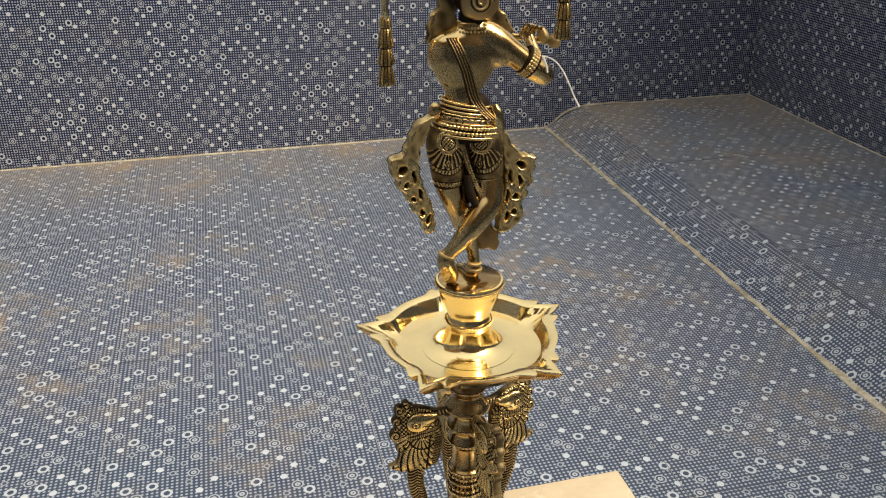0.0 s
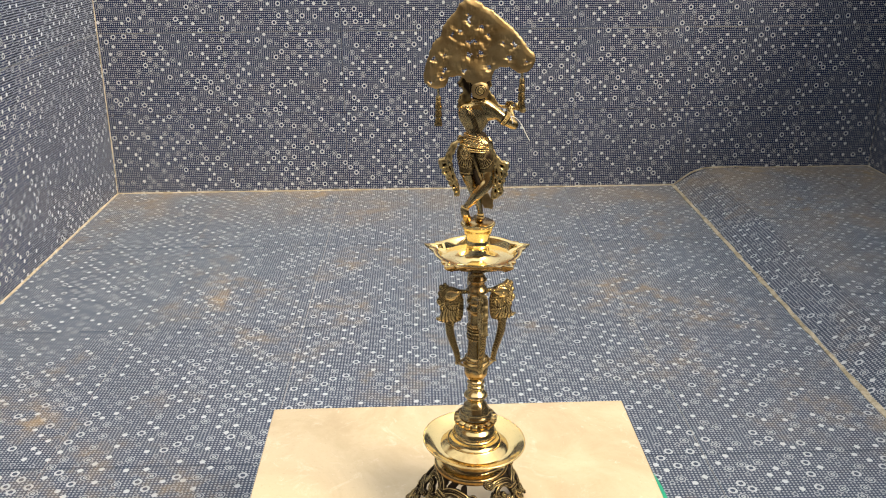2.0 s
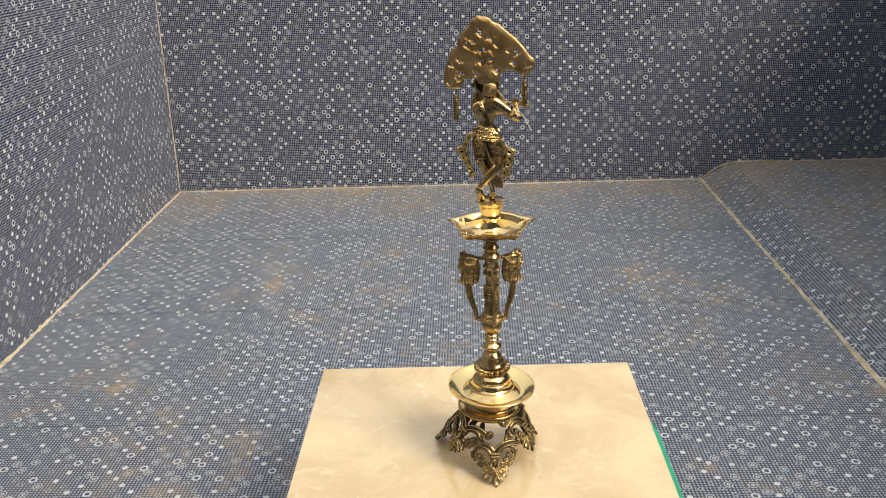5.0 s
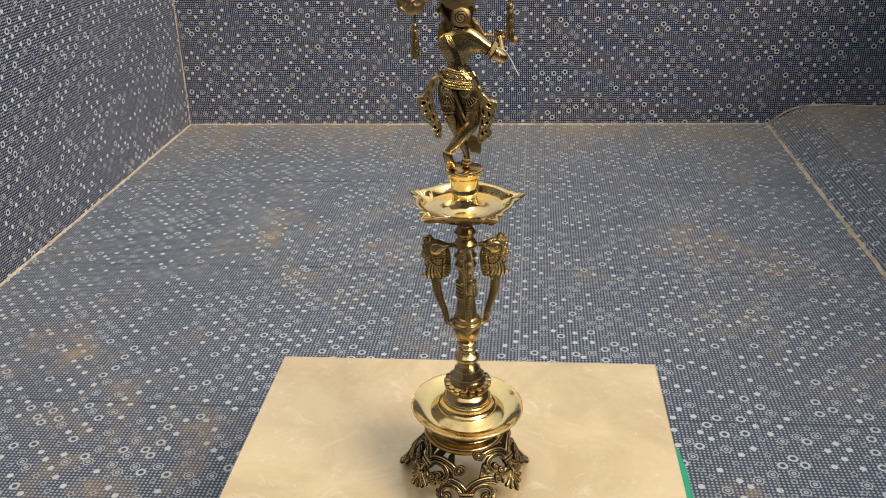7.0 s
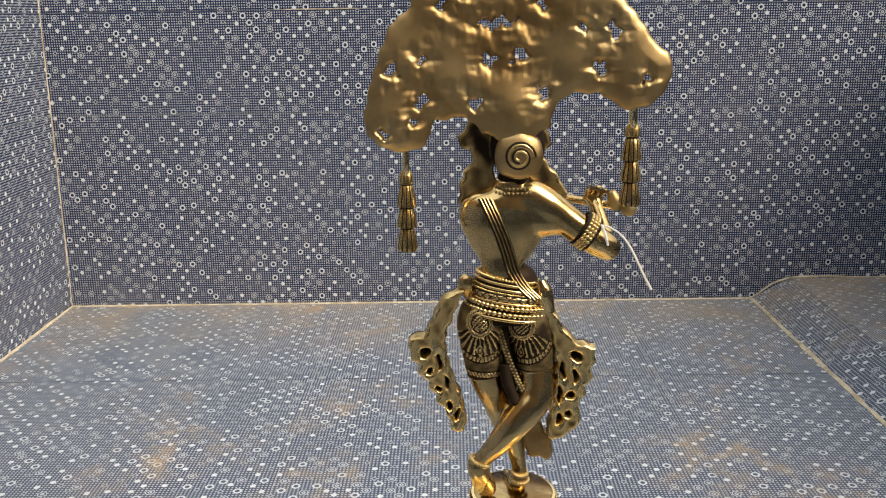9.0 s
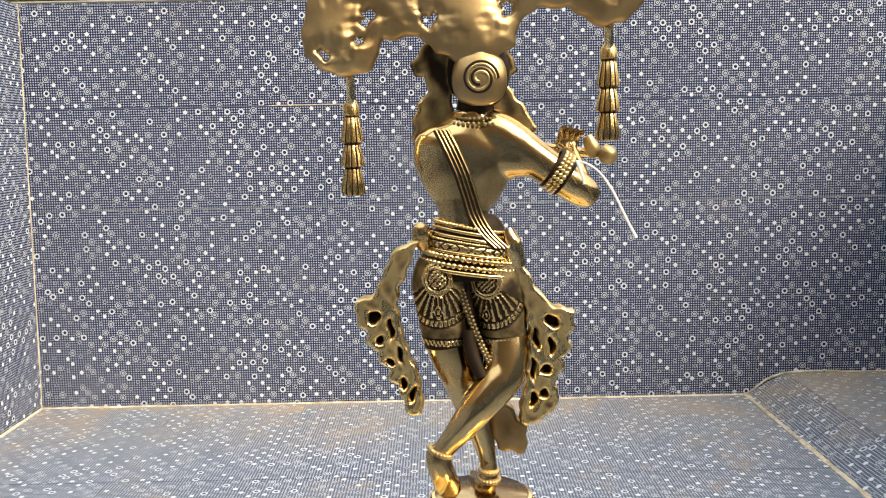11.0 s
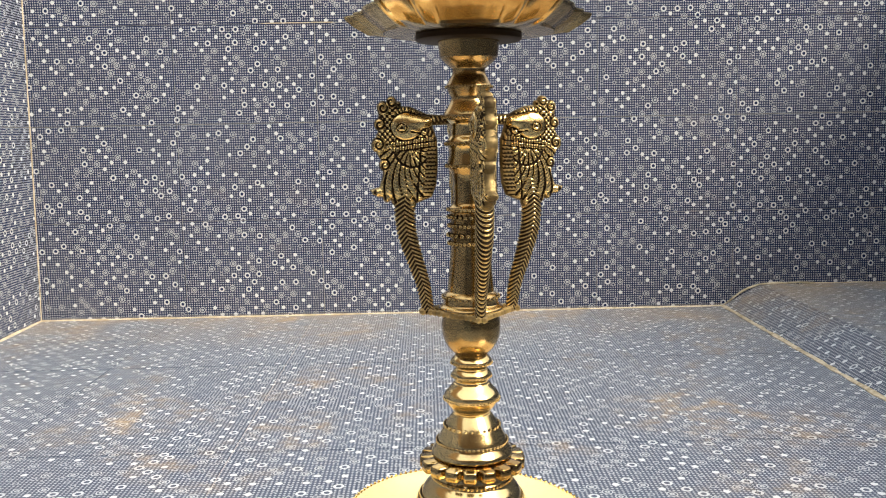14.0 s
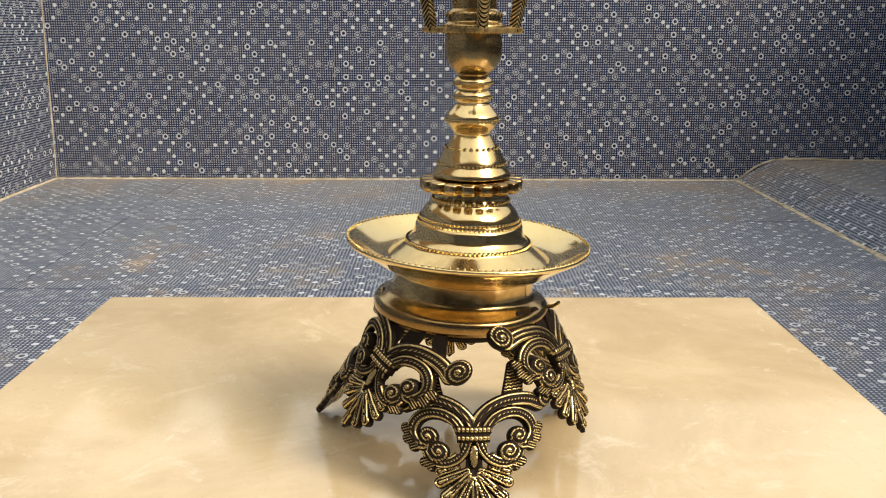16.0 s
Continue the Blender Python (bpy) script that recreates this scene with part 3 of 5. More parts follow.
turned("column", [(0.0125, 0.4878), (0.0120, 0.4930), (0.0112, 0.5030), (0.0105, 0.5112), (0.0106, 0.5285), (0.0117, 0.5310), (0.0117, 0.5324), (0.0100, 0.5340), (0.0091, 0.5368), (0.0090, 0.5453), (0.0096, 0.5498), (0.0108, 0.5520), (0.0121, 0.5540), (0.0121, 0.5552), (0.0112, 0.5589), (0.0106, 0.5619), (0.0112, 0.5640), (0.0122, 0.5660), (0.0117, 0.5680), (0.0103, 0.5705), (0.0101, 0.5735)], DULL)
bead_row(0.4850, 0.0150, 28, 0.0010, ANTIQUE)
for zz, rr, cc in ((0.5138, 0.0114, 30), (0.5182, 0.0118, 22), (0.5232, 0.0114, 30), (0.5278, 0.0116, 24), (0.5317, 0.0118, 34), (0.5546, 0.0122, 34), (0.5661, 0.0123, 34)):
    bead_row(zz, rr, cc, 0.0012, ANTIQUE)
turned("upper_collar", [(0.0100, 0.5730), (0.0103, 0.5762), (0.0130, 0.5784), (0.0137, 0.5798), (0.0133, 0.5818), (0.0113, 0.5852), (0.0099, 0.5878), (0.0094, 0.5898), (0.0104, 0.5919), (0.0116, 0.5946), (0.0119, 0.5956), (0.0112, 0.5972), (0.0101, 0.5993), (0.0089, 0.6017), (0.0086, 0.6043), (0.0101, 0.6057), (0.0128, 0.6080), (0.0144, 0.6100)], DULL)
bead_row(0.5796, 0.0138, 46, 0.0009, ANTIQUE)
bead_row(0.5953, 0.0120, 42, 0.0008, ANTIQUE)
turned("cup", [(0.0100, 0.6098), (0.0144, 0.6100), (0.0150, 0.6107), (0.0153, 0.6130), (0.0159, 0.6175), (0.0160, 0.6190)], DULL, n=2)
flange = lathe([(0.0150, 0.6186 - ZT), (0.0268, 0.6186 - ZT), (0.0274, 0.6191 - ZT), (0.0274, 0.6226 - ZT), (0.0266, 0.6230 - ZT)], 96)
mesh_object("flange", *flange, ANTIQUE_DARK, lamp, "black patinated flange under the dish", groove=[0.75] * len(flange[0]))


def spouted(name):
    """The shallow dish: five pointed spouts, each between two small lobes."""
    seg = 360
    a = np.degrees(np.linspace(0, 2 * math.pi, seg, endpoint=False))
    d = np.abs((a + 56 + 36) % 72 - 36)
    R = np.interp(d, [0, 2.0, 5.0, 6.8, 7.6, 9.0, 11.5, 13.5, 18, 26, 36], [0.0702, 0.0660, 0.0615, 0.0580, 0.0565, 0.0602, 0.0610, 0.0590, 0.0552, 0.0545, 0.0548])
    round_ = np.interp(d, [0, 5, 9, 14, 36], [0.060, 0.054, 0.0505, 0.0490, 0.0490])
    deep = np.interp(d, [0, 4, 9, 14], [0.45, 0.75, 1.0, 1.0])
    rows = [(np.full(seg, 0.0155), 0.6212), (np.full(seg, 0.0260), 0.6216), (np.full(seg, 0.0440), 0.6224), (R * 0.80, 0.6240), (R * 0.92, 0.6288), (R * 0.985, 0.6322), (R, 0.6338), (R, 0.6347)]
    inner = [(R - 0.0012, 0.6349), (np.minimum(R - 0.004, round_ + 0.003), 0.6346), (np.minimum(R - 0.005, round_), 0.6338)]
    floor_rows = [(np.minimum(R - 0.008, round_ - 0.003), 0.0060 * deep), (np.full(seg, 0.0450), np.full(seg, 0.0088)), (np.full(seg, 0.0420), np.full(seg, 0.0096)), (np.full(seg, 0.030), np.full(seg, 0.0098)), (np.full(seg, 0.011), np.full(seg, 0.0098))]
    rad = np.radians(a)
    verts = []
    for r, z in rows + inner:
        verts += [(q * math.cos(t), q * math.sin(t), z - ZT) for q, t in zip(r, rad)]
    for r, drop in floor_rows:
        verts += [(q * math.cos(t), q * math.sin(t), 0.6345 - k - ZT) for q, t, k in zip(r, rad, drop)]
    n = len(rows) + len(inner) + len(floor_rows)
    faces = [(j * seg + i, j * seg + (i + 1) % seg, (j + 1) * seg + (i + 1) % seg, (j + 1) * seg + i) for j in range(n - 1) for i in range(seg)]
    dish = mesh_object(name, verts, faces, POLISHED, lamp, "mirror-polished brass dish with five pointed spouts", True, 32.0)
    # the underside takes the darker, duller brass, the bowl the bright one
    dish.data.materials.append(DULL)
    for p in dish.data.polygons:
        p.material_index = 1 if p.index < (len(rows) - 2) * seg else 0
    return dish


spouted("oil_dish")
turned("pedestal", [(0.0285, 0.6249), (0.0230, 0.6255), (0.0188, 0.6272), (0.0160, 0.6302), (0.0143, 0.6350), (0.0134, 0.6395), (0.0136, 0.6415), (0.0139, 0.6445), (0.0136, 0.6464), (0.0130, 0.6484), (0.0134, 0.6505), (0.0149, 0.6540), (0.0164, 0.6576), (0.0177, 0.6612), (0.0186, 0.6642), (0.0198, 0.6668), (0.0204, 0.6685), (0.0200, 0.6708), (0.0186, 0.6718), (0.004, 0.6722)], POLISHED, "bright flared brass pedestal", 72, 3)
turned("foot_plate", [(0.0188, 0.6712), (0.0188, 0.6721), (0.0182, 0.6725), (0.004, 0.6726)], TARNISHED, "brown tarnished round plate under the feet", 60, 1)
bead_row(0.6440, 0.0139, 44, 0.0011, ANTIQUE)
bead_row(0.6695, 0.0202, 60, 0.0013, ANTIQUE)


# openwork base: three legs on the tile and three brackets under the ring, all of one pattern
# the pattern in millimetres: across from its spine, and down from the knot that ties it
LEG_BAND = catmull([(1.5, -2), (3.5, -7.5), (8.5, -12.5), (15.5, -15.5), (23.5, -16), (31, -14.5), (37.5, -11)], 4)
LEG_LOOP = catmull([(6.5, -2), (10.5, -7), (16.5, -9.6), (23.5, -9), (29, -4.8), (31, 1.5), (28.5, 7), (24.5, 7.5)], 4)
LEG_LIMB = catmull([(3, 3), (4.8, 9), (9, 14), (15, 16.2), (20.5, 14.2), (22.5, 10)], 4)
LEG_CURLS = ((41.0, -13.5, 5.8), (22.3, 3.0, 5.2), (16.8, 10.2, 5.4))
BRACKET_CURLS = ((40.2, -14.8, 7.0),) + LEG_CURLS[1:]
LEG_LEAVES = ((8.0, 17.5, 16.0, 20.5, 2.4), (3.0, 19, 15.6, 26.0, 2.9), (2.0, 21, 12.6, 32.5, 3.0), (1.0, 23, 7.4, 38.0, 2.9), (0.0, 24, 0.0, 43.0, 3.0))
LEG_LOBES = ((34.8, 1.0, 3.0), (33.2, 6.0, 3.0), (29.5, 9.5, 2.8), (23.5, 16.5, 2.6), (20.0, 18.6, 2.4))


def strand(x, y, pts, r):
    d = np.full(x.shape, 1e9)
    for (x0, y0), (x1, y1) in zip(pts, pts[1:]):
        d = np.minimum(d, sd_line(x, y, x0, y0, x1, y1, r))
    return d


def leg_pattern(x, y, ears, rise):
    """Distance to the cast pattern's edge; ears: hatched tabs above the bands; rise: a plain neck up to the ring."""
    d = strand(x, y, LEG_BAND, 4.3)
    d = np.minimum(d, strand(x, y, LEG_LOOP, 3.4))
    d = np.minimum(d, strand(x, y, LEG_LIMB, 3.0))
    for cx, cy, r in (LEG_CURLS if ears else BRACKET_CURLS) + LEG_LOBES:
        d = np.minimum(d, sd_circle(x, y, cx, cy, r))
    d = np.minimum(d, np.maximum(x - 8.2, np.abs(y - 0.6) - 4.2))
    d = np.minimum(d, sd_line(x, y, 0.0, 4.0, 0.0, 24.0, 3.2, 4.5))
    for x0, y0, x1, y1, r in LEG_LEAVES:
        d = np.minimum(d, sd_line(x, y, x0, y0, x1, y1, 1.8, r))
    d = np.minimum(d, sd_line(x, y, 0.0, 44.0, 0.0, 47.0, 2.2, 0.7))
    if ears:
        d = np.minimum(d, sd_line(x, y, 22.0, -18.0, 26.0, -33.0, 6.2, 5.2))
    if rise:
        d = np.minimum(d, sd_line(x, y, 6.0, -15.0, 8.0, -25.0, 5.0, 4.5))
        d = np.minimum(d, sd_line(x, y, 26.0, -18.0, 22.0, -25.0, 4.0, 4.0))
    d = np.maximum(d, -sd_ellipse(x, y, 13.2, -0.6, 3.8, 4.8, 0.5))
    d = np.maximum(d, -sd_ellipse(x, y, 8.0, 8.2, 1.5, 2.6, 0.3))
    return d


def leg_relief(x, y, d, ears):
    """Height in millimetres and how deep in the engraving each point lies."""
    bead = 0.5 + 0.5 * np.cos(2 * math.pi * (x * 0.8 + y * 0.6) / 1.5)
    g = np.full(x.shape, 0.75)
    h = np.full(x.shape, 1.0)
    for pts, half, period in ((LEG_BAND, 4.3, 2.8), (LEG_LIMB, 3.0, 2.0), (LEG_LOOP, 3.4, 2.2)):
        q = strand(x, y, pts, 0.0)
        rib = 0.5 - 0.5 * np.cos(2 * math.pi * q / period)
        lane = np.where((q / period + 0.5) % 2 < 1.0, 0.75 * bead, 0.12 * bead)
        on = q < half
        g = np.where(on, np.clip(1.15 * rib ** 1.4 + lane * (1 - rib), 0, 1), g)
        h = np.where(on, 2.0 + 1.5 * np.sqrt(np.clip(1 - (q / half) ** 2, 0, 1)), h)
    for cx, cy, r in LEG_CURLS if ears else BRACKET_CURLS:
        q, turn = np.hypot(x - cx, y - cy), np.arctan2(y - cy, x - cx)
        on = q < r
        coil = 0.5 + 0.5 * np.cos(2 * math.pi * q / 2.5 + turn + 2.4)
        g = np.where(on, np.clip(1.2 * coil ** 1.5 + 0.45 * bead, 0, 1), g)
        g = np.where(q < 1.0, 0.0, g)
        h = np.where(on, 2.6 + 1.8 * np.sqrt(np.clip(1 - (q / r) ** 2, 0, 1)), h)
    for cx, cy, r in LEG_LOBES:
        q = np.hypot(x - cx, y - cy)
        g = np.where(q < r, 0.5 + 0.5 * np.cos(2 * math.pi * (y - 0.5 * x) / 1.5), g)
        h = np.where(q < r, 1.8, h)
    tab = sd_line(x, y, 22.0, -18.0, 26.0, -33.0, 6.2, 5.2)
    scale = 0.5 + 0.5 * np.cos(2 * math.pi * (y + 0.35 * np.abs(((x + 100) % 3.0) - 1.5)) / 1.7)
    plain_ = (tab < 0) & (d > 0) & (strand(x, y, LEG_BAND, 4.3) > 0) if ears else np.zeros(x.shape, bool)
    g, h = np.where(plain_, 0.9 * scale, g), np.where(plain_, 1.6, h)
    foot = (y > 17.0) & (strand(x, y, LEG_LIMB, 3.0) > 0)
    best, tip = np.full(x.shape, 1e9), np.zeros(x.shape)
    for x0, y0, x1, y1, r in LEG_LEAVES:
        q = sd_line(x, y, x0, y0, x1, y1, 1.8, r) + r
        away = np.hypot(x - x1, y - y1)
        nearer = q < best
        best, tip = np.where(nearer, q, best), np.where(nearer, away, tip)
    leaf = np.where((best > 0.75) & (best < 1.35), 0.95, np.where(best > 2.3, 0.9, 0.05))
    leaf = np.where((tip > 3.2) & (best < 0.5), 0.8, leaf)
    g = np.where(foot & (best < 4), leaf, g)
    h = np.where(foot & (best < 4), 1.6 + 1.4 * np.sqrt(np.clip(1 - (best / 2.6) ** 2, 0, 1)), h)
    drop = np.hypot(x / 2.0, (y - 12.0) / 6.0)
    g, h = np.where(drop < 1.25, np.where(drop > 0.95, 1.0, 0.1), g), np.where(drop < 1, 3.4, h)
    knot = (np.abs(y - 0.6) < 4.2) & (x < 8.2)
    row = np.abs(y - 0.6)
    g = np.where(knot, np.where(row < 0.6, 1.0, np.where((row > 1.0) & (row < 3.3), 0.55 * (0.5 + 0.5 * np.cos(2 * math.pi * x / 2.0)), 0.8)), g)
    h = np.where(knot, 4.2 + 0.8 * np.sin(np.clip((row - 0.5) / 3.4, 0, 1) * math.pi), h)
    edge = np.clip(d / 0.7, 0, 1)
    g = np.where(d < 0.45, np.maximum(g, 0.5), g)
    return (0.6 + (h - 0.6) * np.sqrt(edge)) - 0.75 * g * edge, np.clip(g, 0, 1)


def openwork(name, label, turn, knot, down, bend, ears, lean=0.0):
    """One casting of the pattern, bent round the lamp; knot: radius and height of its tie; down: run and fall of its spine."""
    run, fall = down

    def sdf(u, v):
        return leg_pattern(np.abs(u) * 1000, v * 1000, ears, not ears) / 1000

    def height(u, v, d):
        h, g = leg_relief(np.abs(u) * 1000, v * 1000, d * 1000, ears)
        return h / 1000, g

    def place(u, v, w):
        u, v = u * math.cos(lean) - v * math.sin(lean), u * math.sin(lean) + v * math.cos(lean)
        flare = 9.0 * np.clip(v - 0.022, 0, 1) ** 2 if ears else 0.0
        r = knot[0] + run * v + flare + w * -fall
        z = knot[1] + fall * v + w * run
        aside = -0.0015 if ears else -0.0035
        a = turn + u / (bend + 0.6 * (knot[0] + run * v - bend))
        return r * np.cos(a) + aside, r * np.sin(a), np.maximum(z, 0.0004)

    v, f, g = relief(sdf, height, (-0.048, 0.048, -0.037, 0.049), 0.00052, place, back=0.0016)
    return mesh_object(name, v, f, LEG_BRASS, lamp, label, True, 60.0, g)


for turn, out in ((-87.7, 0.0), (155.0, 0.009), (36.0, 0.0)):
    openwork("leg", "openwork cast leg with scrolls and a leaf foot", radians(turn), (0.0665 + out, 0.0395), (0.50, -0.84), 0.058, True)
for turn, lean in ((-137.0, 0.33), (-26.0, 0.10), (95.0, 0.0)):
    openwork("bracket", "openwork cast bracket with scrolls hanging under the ring", radians(turn), (0.0580, 0.0690), (0.42, -0.88), 0.054, False, lean)
ledge = lathe([(0.030, 0.080), (0.040, 0.080), (0.043, 0.083), (0.043, 0.0875), (0.030, 0.0875)], 48)
mesh_object("socket", *ledge, LEG_BRASS, lamp, "rough dark cast socket under the ring", groove=[0.6] * len(ledge[0]))
pin = tube([(0.0440, -0.006, 0.0900, 0.0012, 0.0012), (0.0485, -0.007, 0.0908, 0.0012, 0.0012), (0.0508, -0.007, 0.0922, 0.0013, 0.0013), (0.0510, -0.007, 0.0936, 0.0009, 0.0009)], 8, 4)
mesh_object("pin", *pin, TARNISHED, lamp, "small bent brass pin beside the ring")


# peacock brackets
BIRD_EDGE = [(0.0500, 0.5880), (0.0535, 0.5825), (0.0525, 0.5760), (0.0555, 0.5690), (0.0550, 0.5620), (0.0510, 0.5560), (0.0515, 0.5495), (0.0535, 0.5440), (0.0590, 0.5425), (0.0575, 0.5400), (0.0520, 0.5385), (0.0450, 0.5372), (0.0390, 0.5350), (0.0330, 0.5348), (0.0280, 0.5365), (0.0225, 0.5385), (0.0198, 0.5450), (0.0188, 0.5560), (0.0190, 0.5680), (0.0215, 0.5750), (0.0215, 0.5800), (0.0280, 0.5830), (0.0345, 0.5855), (0.0410, 0.5860), (0.0450, 0.5885)]
BIRD_CURLS = ((0.0535, 0.5660, 0.0042), (0.0500, 0.5555, 0.0034), (0.0505, 0.5850, 0.0036), (0.0525, 0.5765, 0.0034), (0.0455, 0.5880, 0.0030))


def bird_sdf(u, v):
    d = sd_poly(u, v, BIRD_EDGE)
    for x, y, r in BIRD_CURLS + tuple((0.0415 + 0.0022 * k, 0.5868 + 0.0008 * math.sin(2.0 * k), 0.0016) for k in range(4)):
        d = np.minimum(d, sd_circle(u, v, x, y, r))
    # feather tips along the lower edge
    for x, y in ((0.0540, 0.5412), (0.0490, 0.5385), (0.0440, 0.5366), (0.0395, 0.5352), (0.0345, 0.5346)):
        d = np.minimum(d, sd_circle(u, v, x, y, 0.0026))
    return np.minimum(d, sd_line(u, v, 0.0100, 0.5785, 0.0240, 0.5785, 0.0022, 0.0030))


def bird_height(u, v, d):
    h = 0.0010 + 0.0045 * np.sqrt(np.clip(1 - (1 - np.clip(d / 0.0095, 0, 1)) ** 2, 0, 1))
    # wing: feathers sweep down and out from the shoulder, a short beaded tier over a long one
    rad = np.hypot(u - 0.0340, v - 0.5648)
    ang = np.degrees(np.arctan2(u - 0.0340, 0.5648 - v)) + 1500 * rad
    tier = np.where(rad < 0.0105, 20.0, 13.0)
    split_ = 0.5 + 0.5 * np.cos(2 * math.pi * ang / tier)
    barb = 0.5 + 0.5 * np.cos(2 * math.pi * (rad / 0.0016 + 0.8 * np.abs(((ang / tier) % 1) - 0.5)))
    g = np.clip(1.1 * (split_ > 0.84) + 0.26 * barb, 0, 1)
    g = np.where(np.abs(rad - 0.0105) < 0.0005, 1.0, g)
    # breast: rows of scales
    row_ = np.floor((v - 0.53) / 0.0020)
    scallop = np.hypot(((u + 0.0010 * (row_ % 2)) % 0.0020) - 0.0010, (v - 0.53) - row_ * 0.0020 - 0.0021) / 0.0014
    breast = u < 0.0248 + 0.10 * (0.566 - v)
    g = np.where(breast & (v < 0.567), np.clip((np.abs(scallop - 1) < 0.22) * 0.70 + 0.30, 0, 1), g)
    g = np.where((np.abs(u - 0.0285 - 0.10 * (0.566 - v)) < 0.0005) & (v < 0.567), 1.0, g)
    # beaded collar bands under the head
    drop = v + 0.12 * (u - 0.02)
    for level in (0.5692, 0.5664):
        g = np.where((np.abs(drop - level) < 0.0011) & (u < 0.0465), 0.08 + 0.65 * (np.cos(2 * math.pi * u / 0.0016) > 0.55), g)
    for level in (0.5706, 0.5678, 0.5650):
        g = np.where((np.abs(drop - level) < 0.00035) & (u < 0.0465), 1.0, g)
    # crest behind and over the head
    shell_ = np.hypot((u - 0.0370) / 0.0092, (v - 0.5752) / 0.0076)
    over = (drop > 0.5706) & (shell_ > 1.0)
    pearl = np.cos(2 * math.pi * shell_ / 0.26) * np.cos(13 * np.arctan2(v - 0.5752, u - 0.0370))
    g = np.where(over, np.clip(0.55 - 0.75 * pearl, 0, 1), g)
    g = np.where(over & (shell_ < 1.30), 0.1 + 0.75 * (np.cos(14 * np.arctan2(v - 0.5755, u - 0.0375) * 2) > 0.55), g)
    rim_ = over & (u > 0.044)
    g = np.where(rim_, np.clip(0.5 - 0.8 * np.cos(2 * math.pi * v / 0.0030) * np.cos(2 * math.pi * u / 0.0030), 0, 1), g)
    for x, y, r in BIRD_CURLS:
        q, turn = np.hypot(u - x, v - y), np.arctan2(v - y, u - x)
        g = np.where(q < r, 0.36 + 0.42 * np.cos(2 * math.pi * q / 0.0024 + turn + 2.4), g)
        g = np.where(q < 0.0007, 0.0, g)
        h = np.where(q < r, np.maximum(np.minimum(h, 0.0028), 0.0020 + 0.0014 * np.sqrt(np.clip(1 - (q / r) ** 2, 0, 1))), h)
    # smooth head and beak
    pear = np.minimum(sd_ellipse(u, v, 0.0370, 0.5752, 0.0088, 0.0070), sd_line(u, v, 0.0345, 0.5768, 0.0245, 0.5775, 0.0050, 0.0028))
    g = np.where(pear < 0, 0.04, np.where(pear < 0.0006, 1.0, g))
    eye = np.hypot((u - 0.0395) / 1.4, v - 0.5745)
    g = np.where((eye < 0.0024) & (eye > 0.0018), 0.9, np.where((eye < 0.0008), 0.7, g))
    g = np.where((np.abs(v - 0.5722 - 0.15 * (u - 0.032)) < 0.0004) & (u < 0.0345) & (pear < 0), 0.9, g)
    g = np.where(d < 0.0009, 0.45, g)
    h = h + np.where(pear < 0, 0.0026 * np.sqrt(np.clip(-pear / 0.006, 0, 1)), 0) + np.where(breast, 0.0004, 0.0016) * (1 - g) * np.clip(d / 0.001, 0, 1)
    return h, np.clip(g, 0, 1)


def tail_shell():
    q = catmull([(0.0325, 0.5480, 0.0058), (0.0345, 0.5350, 0.0056), (0.0338, 0.5210, 0.0053), (0.0300, 0.5065, 0.0046), (0.0255, 0.4920, 0.0039), (0.0228, 0.4765, 0.0033)], 30)
    seg = 40
    verts, faces, groove = [], [], []
    s = 0.0
    for i, (x, z, r) in enumerate(q):
        t = q[min(i + 1, len(q) - 1), :2] - q[max(i - 1, 0), :2]
        s += np.linalg.norm(q[i, :2] - q[max(i - 1, 0), :2])
        t = t / np.linalg.norm(t)
        nx, nz = -t[1], t[0]
        for k in range(seg):
            a = 2 * math.pi * k / seg
            side = math.cos(a)
            ph = 0.5 + 0.5 * math.cos(2 * math.pi * (s / 0.0023 - 1.7 * abs(side)))
            rr = r * (1.04 - 0.16 * ph)
            verts.append((x + nx * rr * side, rr * 0.85 * math.sin(a), z + nz * rr * side - ZT))
            groove.append(ph)
    n = len(q)
    for i in range(n - 1):
        for k in range(seg):
            k2 = (k + 1) % seg
            faces.append((i * seg + k, i * seg + k2, (i + 1) * seg + k2, (i + 1) * seg + k))
    faces += [tuple(range(seg - 1, -1, -1)), tuple((n - 1) * seg + k for k in range(seg))]
    return verts, faces, groove


BIRD = relief(bird_sdf, bird_height, (0.006, 0.061, 0.530, 0.594), 0.00052, lambda u, v, w: (u * 0.89, w * 0.70, v - ZT), two_sided=True)
TAIL = tail_shell()
BIRD_TURNS = (-81, 181, 14, 97)
for turn in BIRD_TURNS:
    bird = mesh_object("peacock_bracket", BIRD[0], BIRD[1], ANTIQUE, lamp, "cast peacock bracket with engraved feathers", True, 60.0, BIRD[2])
    bird.rotation_euler = (0, 0, radians(turn))
    mesh_object("tail", TAIL[0], TAIL[1], ANTIQUE, bird, "", True, 60.0, TAIL[2])
tips = [(0.0245 * math.cos(radians(t)), 0.0245 * math.sin(radians(t))) for t in BIRD_TURNS[:1] + BIRD_TURNS[2:] + BIRD_TURNS[1:2]]
for (x0, y0), (x1, y1) in zip(tips, tips[1:] + tips[:1]):
    k = np.linspace(-0.06, 1.06, 15)
    v, f = balls([(x0 + (x1 - x0) * t, y0 + (y1 - y0) * t, 0.4770 - ZT) for t in k], [0.0020] * 15)
    mesh_object("tie_bar", v, f, ANTIQUE, lamp, groove=[0.35] * len(v))


